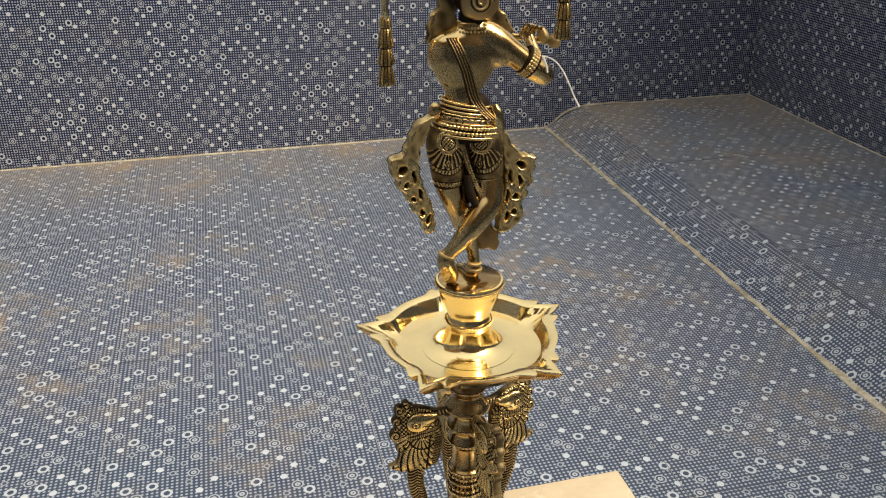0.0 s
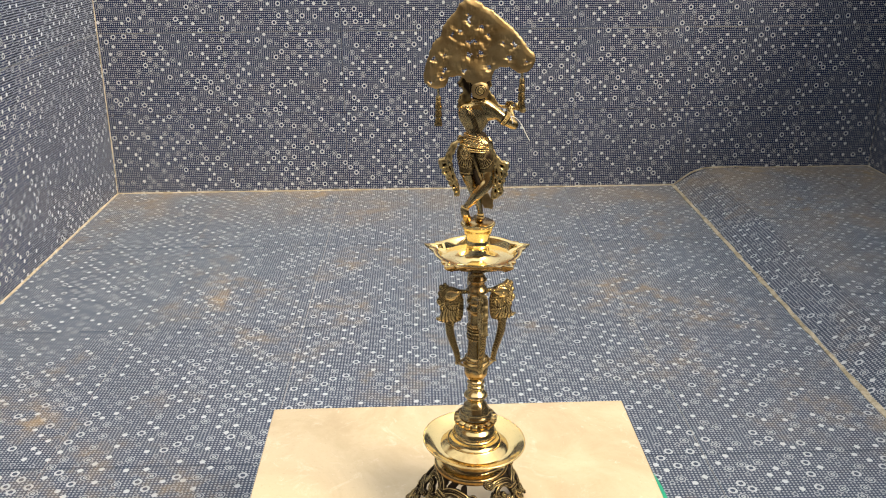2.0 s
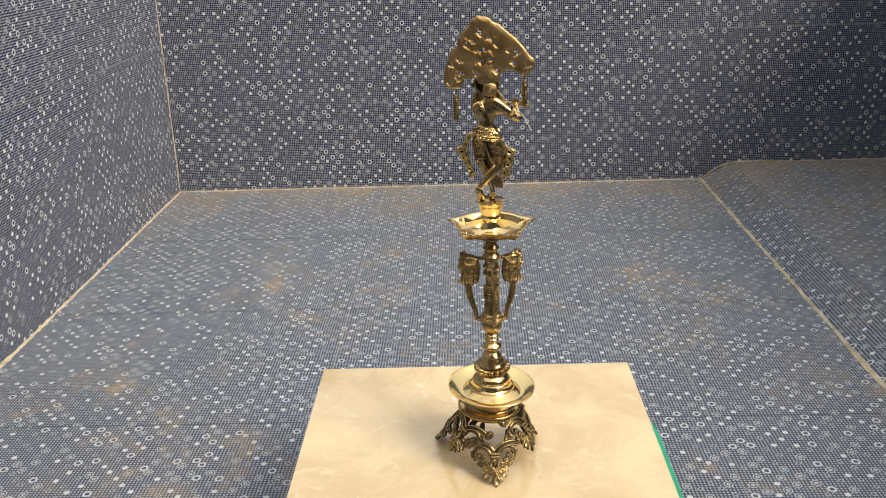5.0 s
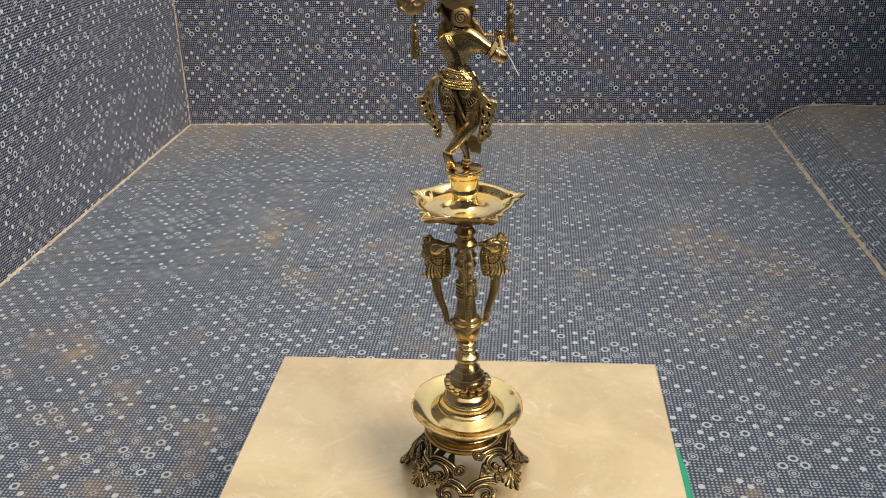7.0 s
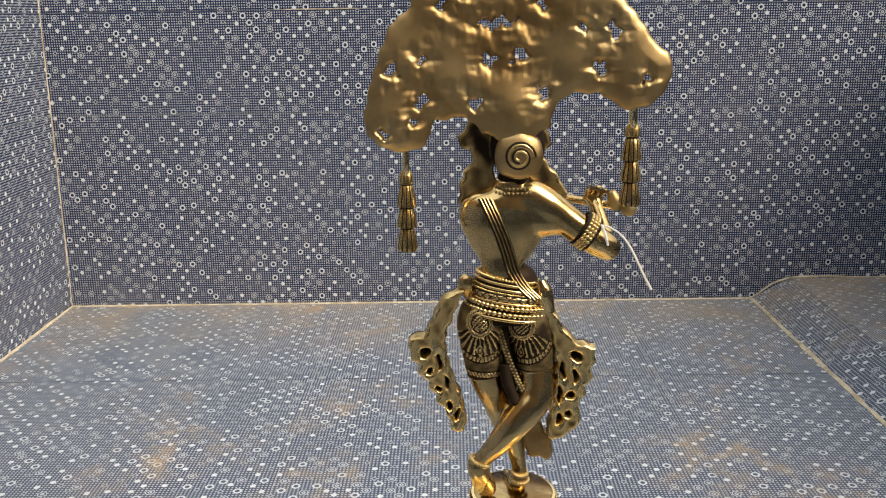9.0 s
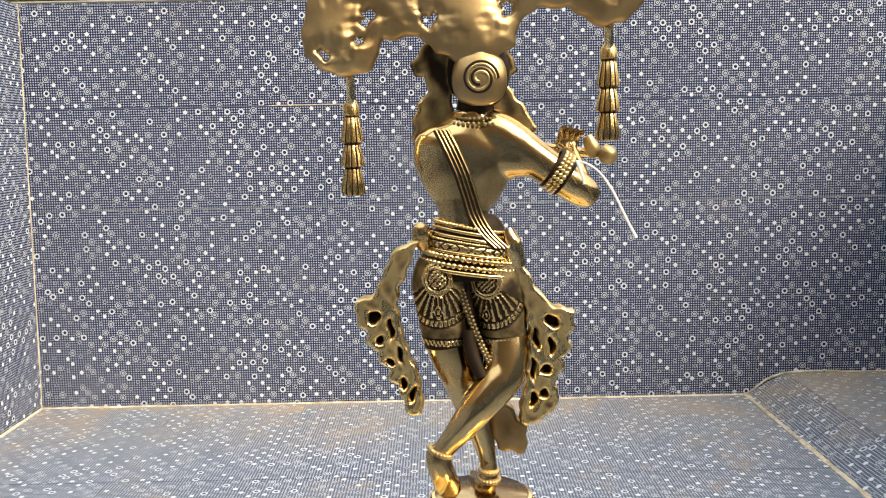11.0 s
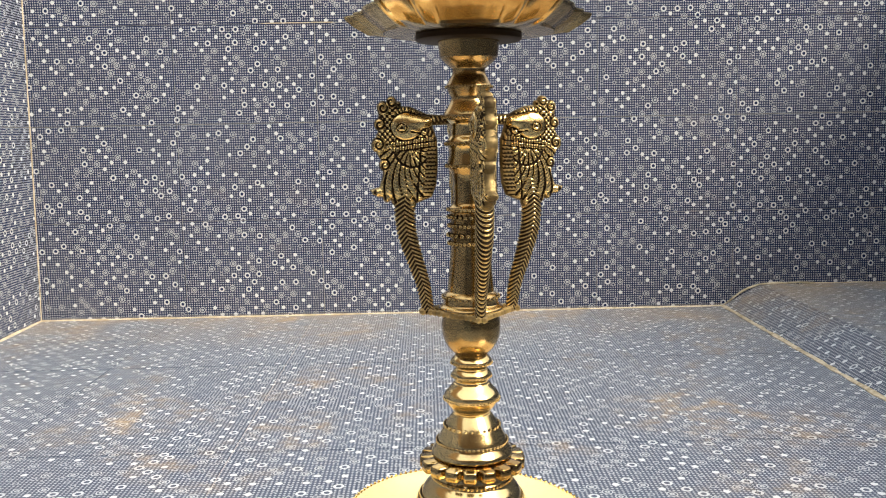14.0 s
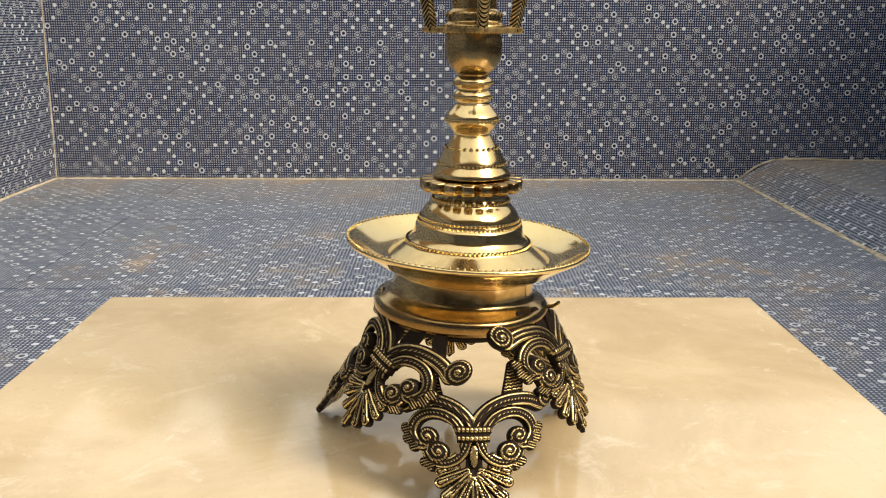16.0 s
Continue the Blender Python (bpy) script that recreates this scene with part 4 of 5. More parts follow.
# the openwork tree behind the figure, and its two tassels
TREE_HOLES = ((-0.0098, 0.9118, 0.0017, 0.004200000000000001, 0), (0.0055, 0.9027, 0.0025, 0.0018, 0.3), (-0.0206, 0.8982, 0.0015, 0.0018, 0), (-0.0287, 0.8946, 0.0009, 0.0021000000000000003, 0.2), (-0.0059, 0.8863, 0.0058, 0.0015, 0.05), (0.0135, 0.8935, 0.001, 0.0018, -0.3), (0.0423, 0.8815, 0.0019, 0.0029, 0), (0.0308, 0.8846, 0.0013, 0.0016, 0.5), (0.0379, 0.8674, 0.0021000000000000003, 0.0025, -0.3), (0.0569, 0.862, 0.0015, 0.0013, 0), (-0.0095, 0.8719, 0.0023, 0.0019, -0.5), (0.0032, 0.8731, 0.0025, 0.0019, 0.5), (-0.038, 0.8733, 0.0015, 0.0013, 0), (-0.0497, 0.8683, 0.0021000000000000003, 0.0018, 0.5), (-0.0379, 0.8563, 0.0019, 0.0025, -0.2), (-0.0418, 0.8468, 0.0017, 0.0011, 0.4), (-0.0531, 0.8431, 0.0015, 0.0013, 0), (-0.0152, 0.8544, 0.0028, 0.0013, -0.6), (0.0138, 0.858, 0.0026, 0.0014, 0.9))


def tree_sdf(u, v):
    rim = [(-0.0133, 0.9319), (-0.0209, 0.9271), (-0.0237, 0.9199), (-0.0281, 0.9164), (-0.0333, 0.9109), (-0.039, 0.902), (-0.0409, 0.8937), (-0.0497, 0.8864), (-0.0536, 0.8771), (-0.0556, 0.8696), (-0.0589, 0.8631), (-0.0596, 0.8565), (-0.0616, 0.8488), (-0.06, 0.8421), (-0.0537, 0.837), (-0.0438, 0.8353), (-0.0369, 0.8382), (-0.0343, 0.8449), (-0.032, 0.8484), (-0.0181, 0.8496), (-0.0111, 0.8428)]
    rim += [(-0.0, 0.8366), (0.0079, 0.8389), (0.0168, 0.8446), (0.0183, 0.8532), (0.0253, 0.8579), (0.0372, 0.8579), (0.0444, 0.8531), (0.0495, 0.8503), (0.0574, 0.8521), (0.0622, 0.8559), (0.0655, 0.8625), (0.0662, 0.8683), (0.064, 0.873), (0.0593, 0.8757), (0.0519, 0.887), (0.0396, 0.9008), (0.0236, 0.9127), (0.0157, 0.9199), (0.0079, 0.9236), (0.004, 0.928), (-0.0076, 0.9316)]
    d = sd_poly(u, v, rim) - 0.0008 + 0.0006 * np.sin(u * 620) * np.cos(v * 560)
    u, v = u + 0.0011 * np.sin(v * 760 + 1) + 0.0005 * np.sin(v * 1900), v + 0.0011 * np.sin(u * 830 + 2) + 0.0005 * np.sin(u * 2100)
    for x, y, a, b, t in TREE_HOLES:
        d = np.maximum(d, -sd_ellipse(u, v, x, y, 1.3 * a, 1.25 * b, t) - 0.0003 * np.sin(u * 2100 + v * 1700))
    return d


def tree_height(u, v, d):
    """Clumps of foliage seen from behind: smooth swells that thin out at the rim and thicken round the openings."""
    h = 0.0016 + 0.0022 * np.sqrt(np.clip(d / 0.006, 0, 1))
    for x, y, r, k in ((-0.048, 0.846, 0.013, 1.9), (0.055, 0.860, 0.012, 2.0), (-0.044, 0.872, 0.012, 1.4), (0.044, 0.876, 0.012, 1.3), (0.026, 0.892, 0.013, 1.5), (-0.030, 0.896, 0.012, 1.3), (-0.010, 0.921, 0.012, 1.5), (0.008, 0.908, 0.011, 1.0), (-0.026, 0.862, 0.012, 1.3), (0.024, 0.868, 0.012, 1.3), (-0.004, 0.893, 0.012, 0.9), (0.002, 0.852, 0.014, 2.4), (0.003, 0.876, 0.009, 1.6)):
        h = h + 0.001 * k * np.exp(-((u - x) ** 2 + (v - y) ** 2) / (r * r) * 1.6)
    for x, y, a, b, t in TREE_HOLES:
        q = sd_ellipse(u, v, x, y, a, b, t)
        h = h + 0.0005 * np.exp(-((q - 0.0016) / 0.0020) ** 2) * (1 + np.sin(300 * u + 500 * v))
    return np.maximum(h, 0.0008), np.zeros_like(d)


def tree_place(u, v, w):
    bend = -0.004 - 0.8 * u * u - 0.10 * np.clip(0.868 - v, 0, 1) * np.exp(-(u / 0.02) ** 2)
    return u * 0.985 - 0.0037, bend - w, v - ZT + 0.0025 + 0.02 * u


v, f, g = relief(tree_sdf, tree_height, (-0.068, 0.070, 0.832, 0.936), 0.0008, tree_place, back=0.0015)
canopy = mesh_object("tree_canopy", v, f, CAST, lamp, "openwork cast tree canopy, dull rough back", True, 60.0)


def tassel(x, z0):
    steps = [(0.0004, 0.0105), (0.0020, 0.0110), (0.0030, 0.0130), (0.0031, 0.0160), (0.0023, 0.0168), (0.0029, 0.0178), (0.0037, 0.0225), (0.0042, 0.0262), (0.0026, 0.0270), (0.0030, 0.0278), (0.0039, 0.0320), (0.0044, 0.0352), (0.0028, 0.0360), (0.0031, 0.0368), (0.0039, 0.0408), (0.0045, 0.0444), (0.0040, 0.0462), (0.0010, 0.0466)]
    a = np.linspace(0, 2 * math.pi, 60, endpoint=False)
    line = np.where(np.cos(a * 12) > 0.35, 1.0, 0.0)
    prof = [(r * 1.05, z0 - ZT - d) for r, d in steps]
    v, f = lathe(prof, 60, lambda ang, j: 1 - 0.10 * line * (j > 4), (x, -0.003))
    g = np.concatenate([line * (0.95 if j > 4 else 0.2) + (0.5 if j in (4, 8, 12) else 0.0) for j in range(len(prof))])
    t = mesh_object("tassel", v, f, ANTIQUE_DARK, lamp, "cast brass tassel in three fluted tiers", True, 30.0, g)
    ring = [(x, -0.003 + 0.0028 * math.sin(k), z0 - ZT - 0.006 + 0.0080 * math.cos(k), 0.0013, 0.0013) for k in np.linspace(0, 2 * math.pi, 13)]
    mesh_object("hook", *tube(ring, 8, 3, (1, 0, 0)), POLISHED, t)
    return t


tassel(-0.0480, 0.8385)
tassel(0.0484, 0.8580)


# ---- the figure on the lamp: one plain casting ----
def figure(x, z):
    """Metres from the figure's own drawing, 100 units to 21.6 mm, its foot plate at (0, 0)."""
    return -0.0008 + x * 0.000216, 0.6722 + z * 0.000228 - ZT


def limb(rows, seg=18, n=6):
    """Rows of x, z in drawing units, y in mm, half-width and half-depth in mm."""
    out = []
    for x, z, y, a, b in rows:
        px, pz = figure(x, z)
        out.append((px, y / 1000, pz, a / 1000, b / 1000))
    return tube(out, seg, n)


def ring_band(x0, z0, x1, z1, y, deep, size, count):
    """A beaded cord round the body between two side points."""
    xa, za = figure(x0, z0)
    xb, zb = figure(x1, z1)
    a = np.linspace(0, 2 * math.pi, count, endpoint=False)
    half = (xb - xa) / 2
    return balls([((xa + xb) / 2 + half * math.cos(t), y / 1000 + deep / 1000 * math.sin(t), (za + zb) / 2 + (zb - za) / 2 * math.cos(t)) for t in a], [size / 1000] * count)


def smooth_ring(x0, z0, x1, z1, y, deep, size):
    xa, za = figure(x0, z0)
    xb, zb = figure(x1, z1)
    half = (xb - xa) / 2
    rows = []
    for t in np.linspace(0, 2 * math.pi, 29):
        rows.append(((xa + xb) / 2 + half * math.cos(t), y / 1000 + deep / 1000 * math.sin(t), (za + zb) / 2 + (zb - za) / 2 * math.cos(t), size / 1000, size / 1000))
    return tube(rows, 8, 2, (0, 0.05, 1))


def cloth_plate(outline, holes, y, thick, lean=0.0, curve=0.0):
    pts = [figure(x, z) for x, z in outline]
    cut = [(*figure(x, z), a / 1100, b / 900, t) for x, z, a, b, t in holes]

    def sdf(u, v):
        u, v = u + 0.0004 * np.sin(v * 900 + 1), v + 0.0004 * np.sin(u * 1000 + 2)
        d = sd_poly(u, v, pts) - 0.0006
        for x, z, a, b, t in cut:
            d = np.maximum(d, -sd_ellipse(u, v, x, z, a, b, t))
        return d

    def height(u, v, d):
        dent = np.sin(u * 620 + 3) * np.cos(v * 540)
        rim = np.exp(-((d - 0.0008) / 0.0007) ** 2)
        fold = np.sin(u * 640 + v * 300)
        return thick / 1000 * (0.80 + 0.20 * np.sqrt(np.clip(d / 0.0008, 0, 1))) + 0.00008 * dent + 0.00018 * rim + 0.00010 * fold, np.clip(0.30 + 0.07 * dent - 0.10 * fold - 0.20 * rim, 0, 1)

    xs, zs = [p[0] for p in pts], [p[1] for p in pts]
    cx, top = sum(xs) / len(xs), max(zs)

    def place(u, v, w):
        return u, y / 1000 - w + lean * (top - v) + curve * (u - cx) ** 2, v

    return relief(sdf, height, (min(xs) - 0.003, max(xs) + 0.003, min(zs) - 0.003, max(zs) + 0.003), 0.0007, place, back=thick / 1000 * 0.5)


def carve(shell, fn):
    """Engraves a shell: fn(x, y, z) gives the depth of the line at each vertex, which is also pressed inwards."""
    v = np.array(shell[0])
    g = fn(v[:, 0], v[:, 1], v[:, 2])
    f = np.array([q for q in shell[1] if len(q) == 4])
    n = np.cross(v[f[:, 2]] - v[f[:, 0]], v[f[:, 3]] - v[f[:, 1]])
    out = np.zeros_like(v)
    for k in range(4):
        np.add.at(out, f[:, k], n)
    out /= np.linalg.norm(out, axis=1)[:, None] + 1e-15
    if (out[:, 1] * (v[:, 1] - v[:, 1].mean())).sum() < 0:
        out = -out
    return v - out * (0.0006 * np.clip(g, 0, 1))[:, None], shell[1], g


body, flesh = Pile(), Pile()
# torso, hips and legs
flesh.add(limb([(8, 400, 1, 9, 8), (0, 425, 0, 14.5, 9.5), (-6, 455, 0, 12.4, 8.4), (-10, 490, -1, 9.4, 7.6), (-8, 520, 0, 13.5, 8.5), (-6, 565, 0, 19, 10), (-4, 594, 0, 20.4, 10.2), (0, 614, 0, 18.2, 9.8), (4, 632, 0, 13.5, 8.6), (6, 648, 0, 9.0, 7.4), (6, 664, 0, 7.5, 7.0)], 32, 7), 0)


def trouser_lines(x, y, z, cx, cz):
    zz = (z + ZT - 0.6722) / 0.000228
    xx = (x + 0.0008) / 0.000216
    g = np.full_like(zz, 0.42)
    r = np.hypot(xx - cx, zz - cz)
    a = np.degrees(np.arctan2(xx - cx, cz - zz))
    net = np.maximum(np.cos(2 * math.pi * (xx + zz) / 9), np.cos(2 * math.pi * (xx - zz) / 9))
    g = np.where(r < 16, np.clip(0.15 + 0.7 * (net > 0.80), 0, 1), g)
    g = np.where((r >= 16) & (r < 19), 1.0, g)
    g = np.where((r >= 19) & (r < 28), 0.05 + 0.5 * (np.abs(r - 23.5) < 1.0), g)
    low = (np.abs(a) < 62)
    bent = a * (1 + 0.25 * (r - 30) / 45)
    ray = np.cos(2 * math.pi * bent / 13.5)
    g = np.where((r >= 28) & (r < 68) & low, np.where(ray > 0.15, 0.15, 1.0), g)
    drop = np.hypot((xx - cx) / 7.0, (zz - cz + 56) / 11.0)
    g = np.where(drop < 1, np.where(np.abs(drop - 0.55) < 0.14, 0.9, 0.1), g)
    g = np.where((r >= 68) & (r < 71) & low, 0.9, g)
    g = np.where((r >= 71) & (r < 81) & low, 0.12 + 0.6 * (np.cos(2 * math.pi * a / 6.0) > 0.55), g)
    g = np.where((r >= 81) & (r < 84) & low, 0.9, g)
    g = np.where((r >= 84) & (zz < 330), 0.44, g)
    rope = 0.12 + 0.6 * (np.cos(2 * math.pi * (xx + zz * 0.6) / 7.0) > 0.5)
    g = np.where(zz < 286, np.where(zz > 283, 0.95, np.where(zz > 273, rope, 0.9)), g)
    return np.where(zz < 266, 0.3, g)


hip_l = limb([(-26, 420, 0, 8, 8.5), (-42, 402, 0, 11, 10.2), (-52, 372, -1, 11.6, 11.2), (-50, 320, -1, 10.0, 10.0), (-42, 270, -0.5, 9.4, 9.4)], 112, 30)
hip_r = limb([(24, 420, 0, 8, 8.5), (36, 402, 0, 11, 10.2), (44, 372, -1, 11.6, 11.2), (56, 320, -1, 10.0, 10.0), (60, 272, -0.5, 9.4, 9.4)], 112, 30)
body.add(carve(hip_l, lambda x, y, z: trouser_lines(x, y, z, -58, 388)), 1)
body.add(carve(hip_r, lambda x, y, z: trouser_lines(x, y, z, 26, 381)), 1)
# black core added between the thighs, its colour darkening the gap
body.add(limb([(-8, 420, 0, 5.0, 9.0), (-6, 360, 0, 4.2, 8.0), (2, 300, 0, 3.6, 7.0), (8, 250, 0, 3.0, 5.5), (14, 215, -2, 2.0, 4.0)], 16, 6), 3, 1.0)
plait = catmull([(-22, 388, -8.2), (-12, 350, -9.0), (2, 310, -9.2), (20, 268, -9.4), (38, 232, -10.0)], 12)
for side in (-1, 1):
    centres = [(figure(x + side * 3.4, z)[0], y / 1000, figure(x, z - side * 1.2)[1]) for x, z, y in plait[::2]]
    body.add(balls(centres, [0.0010] * len(centres), 1.0), 1, 0.42)
flesh.add(limb([(-44, 290, 0, 9.2, 9.0), (-36, 250, 0, 8.6, 8.6), (-18, 200, 1, 7.2, 7.4), (-2, 160, 1, 6.6, 6.8), (14, 115, 1, 5.2, 5.6), (26, 70, 1, 3.9, 4.2), (30, 42, 1, 3.5, 3.6), (30, 22, 1, 3.8, 4.4)], 20), 0)
flesh.add(limb([(60, 290, 0, 9.2, 9.0), (62, 255, -3, 8.8, 8.8), (58, 226, -6, 8.4, 8.2), (40, 202, -9, 7.8, 7.4), (8, 168, -11, 6.8, 6.6), (-22, 132, -11, 5.4, 5.6), (-46, 104, -10, 4.2, 4.4), (-58, 88, -9, 4.0, 4.2)], 20), 0)
# feet
flesh.add(limb([(26, 26, 3, 3.6, 4.0), (24, 12, 1, 4.6, 4.2), (16, 5, 6, 4.6, 2.6), (2, 2, 14, 4.0, 1.8)], 16), 0)
flesh.add(limb([(-62, 98, -8, 3.4, 4.0), (-64, 80, -9, 5.0, 4.8), (-55, 48, -8, 5.2, 4.4), (-44, 20, -6, 5.0, 3.4), (-35, 5, -5, 3.4, 2.4)], 16), 0)
for x0, z0, x1, z1, y, dp in ((-78, 98, -40, 84, -9, 4.8), (14, 40, 46, 38, 1, 4.2), (12, 24, 48, 22, 1, 4.6)):
    body.add(ring_band(x0, z0, x1, z1, y, dp, 1.25, 20), 1, 0.30)
# waist cords and belt
body.add(limb([(3, 384, 0, 18.8, 12.0), (2, 425, 0, 17.0, 11.2), (-2, 455, 0, 14.6, 9.6), (-4, 474, 0, 12.8, 8.8), (-6, 482, 0, 8.0, 7.0)], 40, 5), 3, 1.0)
for z, half, dp, size, count in ((472, 59, 9.4, 0.9, 60), (446, 70, 10.7, 0.7, 90), (420, 79, 12.0, 1.45, 50), (407, 83, 12.4, 1.45, 52)):
    body.add(ring_band(-2 - half, z + 11, 6 + half, z - 13, 0, dp, size, count), 1, 0.08)
for z, half, dp, size in ((463, 63, 9.8, 0.8), (453, 67, 10.3, 0.8), (428, 77, 11.6, 0.7), (397, 86, 12.9, 0.9)):
    body.add(smooth_ring(-2 - half, z + 11, 6 + half, z - 13, 0, dp, size), 0)
def cross_band(z, half, dp, tall):
    """A flat belt round the hips, engraved with crossing lines."""
    xa, za = figure(-2 - half, z + 11)
    xb, zb = figure(6 + half, z - 13)
    n, rows = 240, 9
    verts, groove = [], []
    for j in range(rows):
        k = j / (rows - 1) - 0.5
        for i in range(n):
            t = 2 * math.pi * i / n
            ph = (i / n * 26) % 1.0
            line = min(abs(ph - (k + 0.5)), abs(ph - (0.5 - k)), 1 - abs(ph - (k + 0.5)), 1 - abs(ph - (0.5 - k)))
            cut = 1.0 if line < 0.09 or abs(k) > 0.44 else 0.0
            out = 1.0 + 0.045 * (1 - 4 * k * k) - 0.02 * cut
            verts.append(((xa + xb) / 2 + (xb - xa) / 2 * out * math.cos(t), dp / 1000 * out * math.sin(t), (za + zb) / 2 + (zb - za) / 2 * math.cos(t) + k * tall / 1000))
            groove.append(0.9 * cut + 0.06)
    faces = [(j * n + i, j * n + (i + 1) % n, (j + 1) * n + (i + 1) % n, (j + 1) * n + i) for j in range(rows - 1) for i in range(n)]
    return verts, faces, groove


body.add(cross_band(436, 74, 11.2, 3.2), 1)
# cords across the back
for k, off in enumerate((-11, -4, 3, 10)):
    rows = [(-44 + off, 632, -8.0), (-28 + off, 600, -10.2), (-10 + off, 560, -10.3), (2 + off, 525, -9.2), (13 + off, 490, -8.8), (31 + off, 462, -9.6), (56 + off, 438, -10.4)]
    body.add(limb([(x, z, y, 0.46, 0.70) for x, z, y in rows], 8, 6), 0)
    body.add(limb([(x - 3.5, z - 1, y + 0.05, 0.52, 0.52) for x, z, y in rows], 6, 6), 1, 1.0)
# arms
flesh.add(limb([(8, 632, 0, 8.0, 7.4), (40, 624, 0, 10.0, 8.4), (74, 608, -1, 9.2, 7.8), (112, 586, -1, 7.4, 6.8), (150, 560, -1, 7.0, 6.6), (186, 536, 0, 6.8, 6.4), (212, 520, 2, 6.0, 5.8), (224, 513, 3, 4.2, 4.4)], 20), 0)
flesh.add(limb([(-20, 596, 0, 12, 8.4), (36, 592, -1, 11, 7.8), (84, 582, -1, 8.0, 7.0), (110, 574, -1, 5.5, 5.5)], 18), 0)
flesh.add(limb([(210, 522, 2, 4.4, 4.4), (204, 548, 9, 4.0, 4.0), (194, 586, 16, 3.4, 3.4), (186, 606, 19, 3.2, 3.0)], 14), 0)
flesh.add(limb([(180, 596, 18, 4.2, 3.0), (190, 616, 19, 5.0, 3.0), (186, 628, 19, 3.4, 2.4)], 14), 0)
for k in range(4):
    body.add(limb([(174 + 10 * k, 614, 17, 1.3, 1.3), (176 + 11 * k, 630 - 2 * k, 15, 1.2, 1.2), (178 + 11 * k, 634 - 3 * k, 11, 1.0, 1.0)], 8, 3), 0)
flesh.add(limb([(-38, 604, 1, 8.0, 7.6), (-60, 590, 3, 7.0, 7.0), (-66, 568, 7, 6.0, 6.4), (-56, 560, 15, 5.2, 5.2), (-20, 570, 22, 4.2, 4.2), (60, 590, 24, 3.6, 3.6), (130, 600, 24, 3.2, 3.2)], 16), 0)
body.add(limb([(20, 618, 25, 1.9, 1.9), (120, 604, 24, 1.9, 1.9), (200, 592, 22, 1.9, 1.9), (262, 584, 20, 1.9, 1.9)], 12), 0)
body.add(limb([(252, 596, 19, 2.6, 2.6), (264, 584, 19, 4.0, 3.6), (274, 574, 20, 2.4, 2.4)], 12), 1, 0.3)
body.add(limb([(226, 618, 20, 2.0, 2.0), (236, 596, 20, 3.2, 3.0), (240, 580, 20, 2.0, 2.0)], 12), 1, 0.3)
for dx in (-6, 0, 6):
    body.add(ring_band(140 + dx, 531 - dx * 0.69, 180 + dx, 587 - dx * 0.69, -1, 7.4, 1.15, 26), 1, 0.2)
for dx in (-11, 11):
    body.add(smooth_ring(140 + dx, 531 - dx * 0.69, 180 + dx, 587 - dx * 0.69, -1, 7.3, 0.7), 1, 0.9)
# neck, head and hair
body.add(limb([(8, 640, 0, 7.8, 7.0), (13, 660, 0, 7.0, 6.8), (16, 680, 0, 7.0, 7.2)], 18), 1, 0.75)
for z, half, dp in ((650, 40, 8.2), (642, 48, 8.8)):
    body.add(ring_band(12 - half, z, 14 + half, z - 2, -0.5, dp, 0.9, 34), 1, 0.4)
body.add(limb([(14, 668, 2, 3, 3), (18, 690, 1, 10.0, 9.5), (20, 722, 1, 12.0, 11.0), (20, 752, 2, 11.0, 10.5), (18, 772, 3, 6.0, 6.0)], 22), 1, 0.60)
bx, bz = figure(20, 712)
turns = np.linspace(0.0, 11.0, 40)
for shift, size, dark in ((0.0, 0.0007, 0.2), (0.0009, 0.0006, 0.95)):
    curl = [(bx + (0.0058 - 0.00042 * t + shift) * math.cos(t), -0.0126 - 0.00012 * t, bz + (0.0058 - 0.00042 * t + shift) * math.sin(t), size, size) for t in turns]
    body.add(tube(curl, 8, 2, (0, 1, 0.01)), 1, dark)
body.add(limb([(20, 670, -9, 3, 2), (20, 682, -9, 8.4, 3.2), (20, 712, -9.4, 10.2, 4.4), (20, 742, -9, 8.4, 3.2), (20, 754, -9, 3, 2)], 20), 2)
body.add(cloth_plate([(-60, 778), (-78, 764), (-94, 740), (-92, 726), (-74, 722), (-66, 706), (-68, 690), (-84, 676), (-92, 652), (-95, 618), (-88, 606), (-60, 622), (-36, 634), (-28, 660), (-30, 720), (-30, 770)], [], 2, 3.4, 0.02, 0.0), 3)
body.add(cloth_plate([(40, 788), (58, 778), (66, 758), (82, 744), (84, 730), (72, 716), (70, 700), (80, 686), (96, 674), (100, 658), (112, 648), (118, 634), (116, 624), (90, 630), (60, 640), (44, 656), (42, 700), (40, 740)], [], 2, 3.4, 0.02, 0.0), 3)
# sash ends at the hips
body.add(limb([(-78, 438, -3, 3.0, 2.6), (-84, 462, -5, 4.0, 3.0), (-76, 476, -5, 2.6, 2.2)], 12), 0)
body.add(limb([(66, 466, -5, 2.6, 2.6), (74, 440, -6, 4.0, 3.4), (82, 404, -5, 3.6, 3.0)], 12), 0)
SASH_L = [(-92, 450), (-118, 440), (-138, 426), (-150, 396), (-166, 364), (-180, 355), (-200, 351), (-203, 335), (-195, 309), (-181, 297), (-184, 280), (-164, 264), (-160, 244), (-143, 234), (-146, 218), (-133, 208), (-124, 186), (-116, 160), (-104, 152), (-92, 156), (-90, 180), (-97, 219), (-113, 257), (-127, 302), (-133, 340), (-127, 373), (-112, 407)]
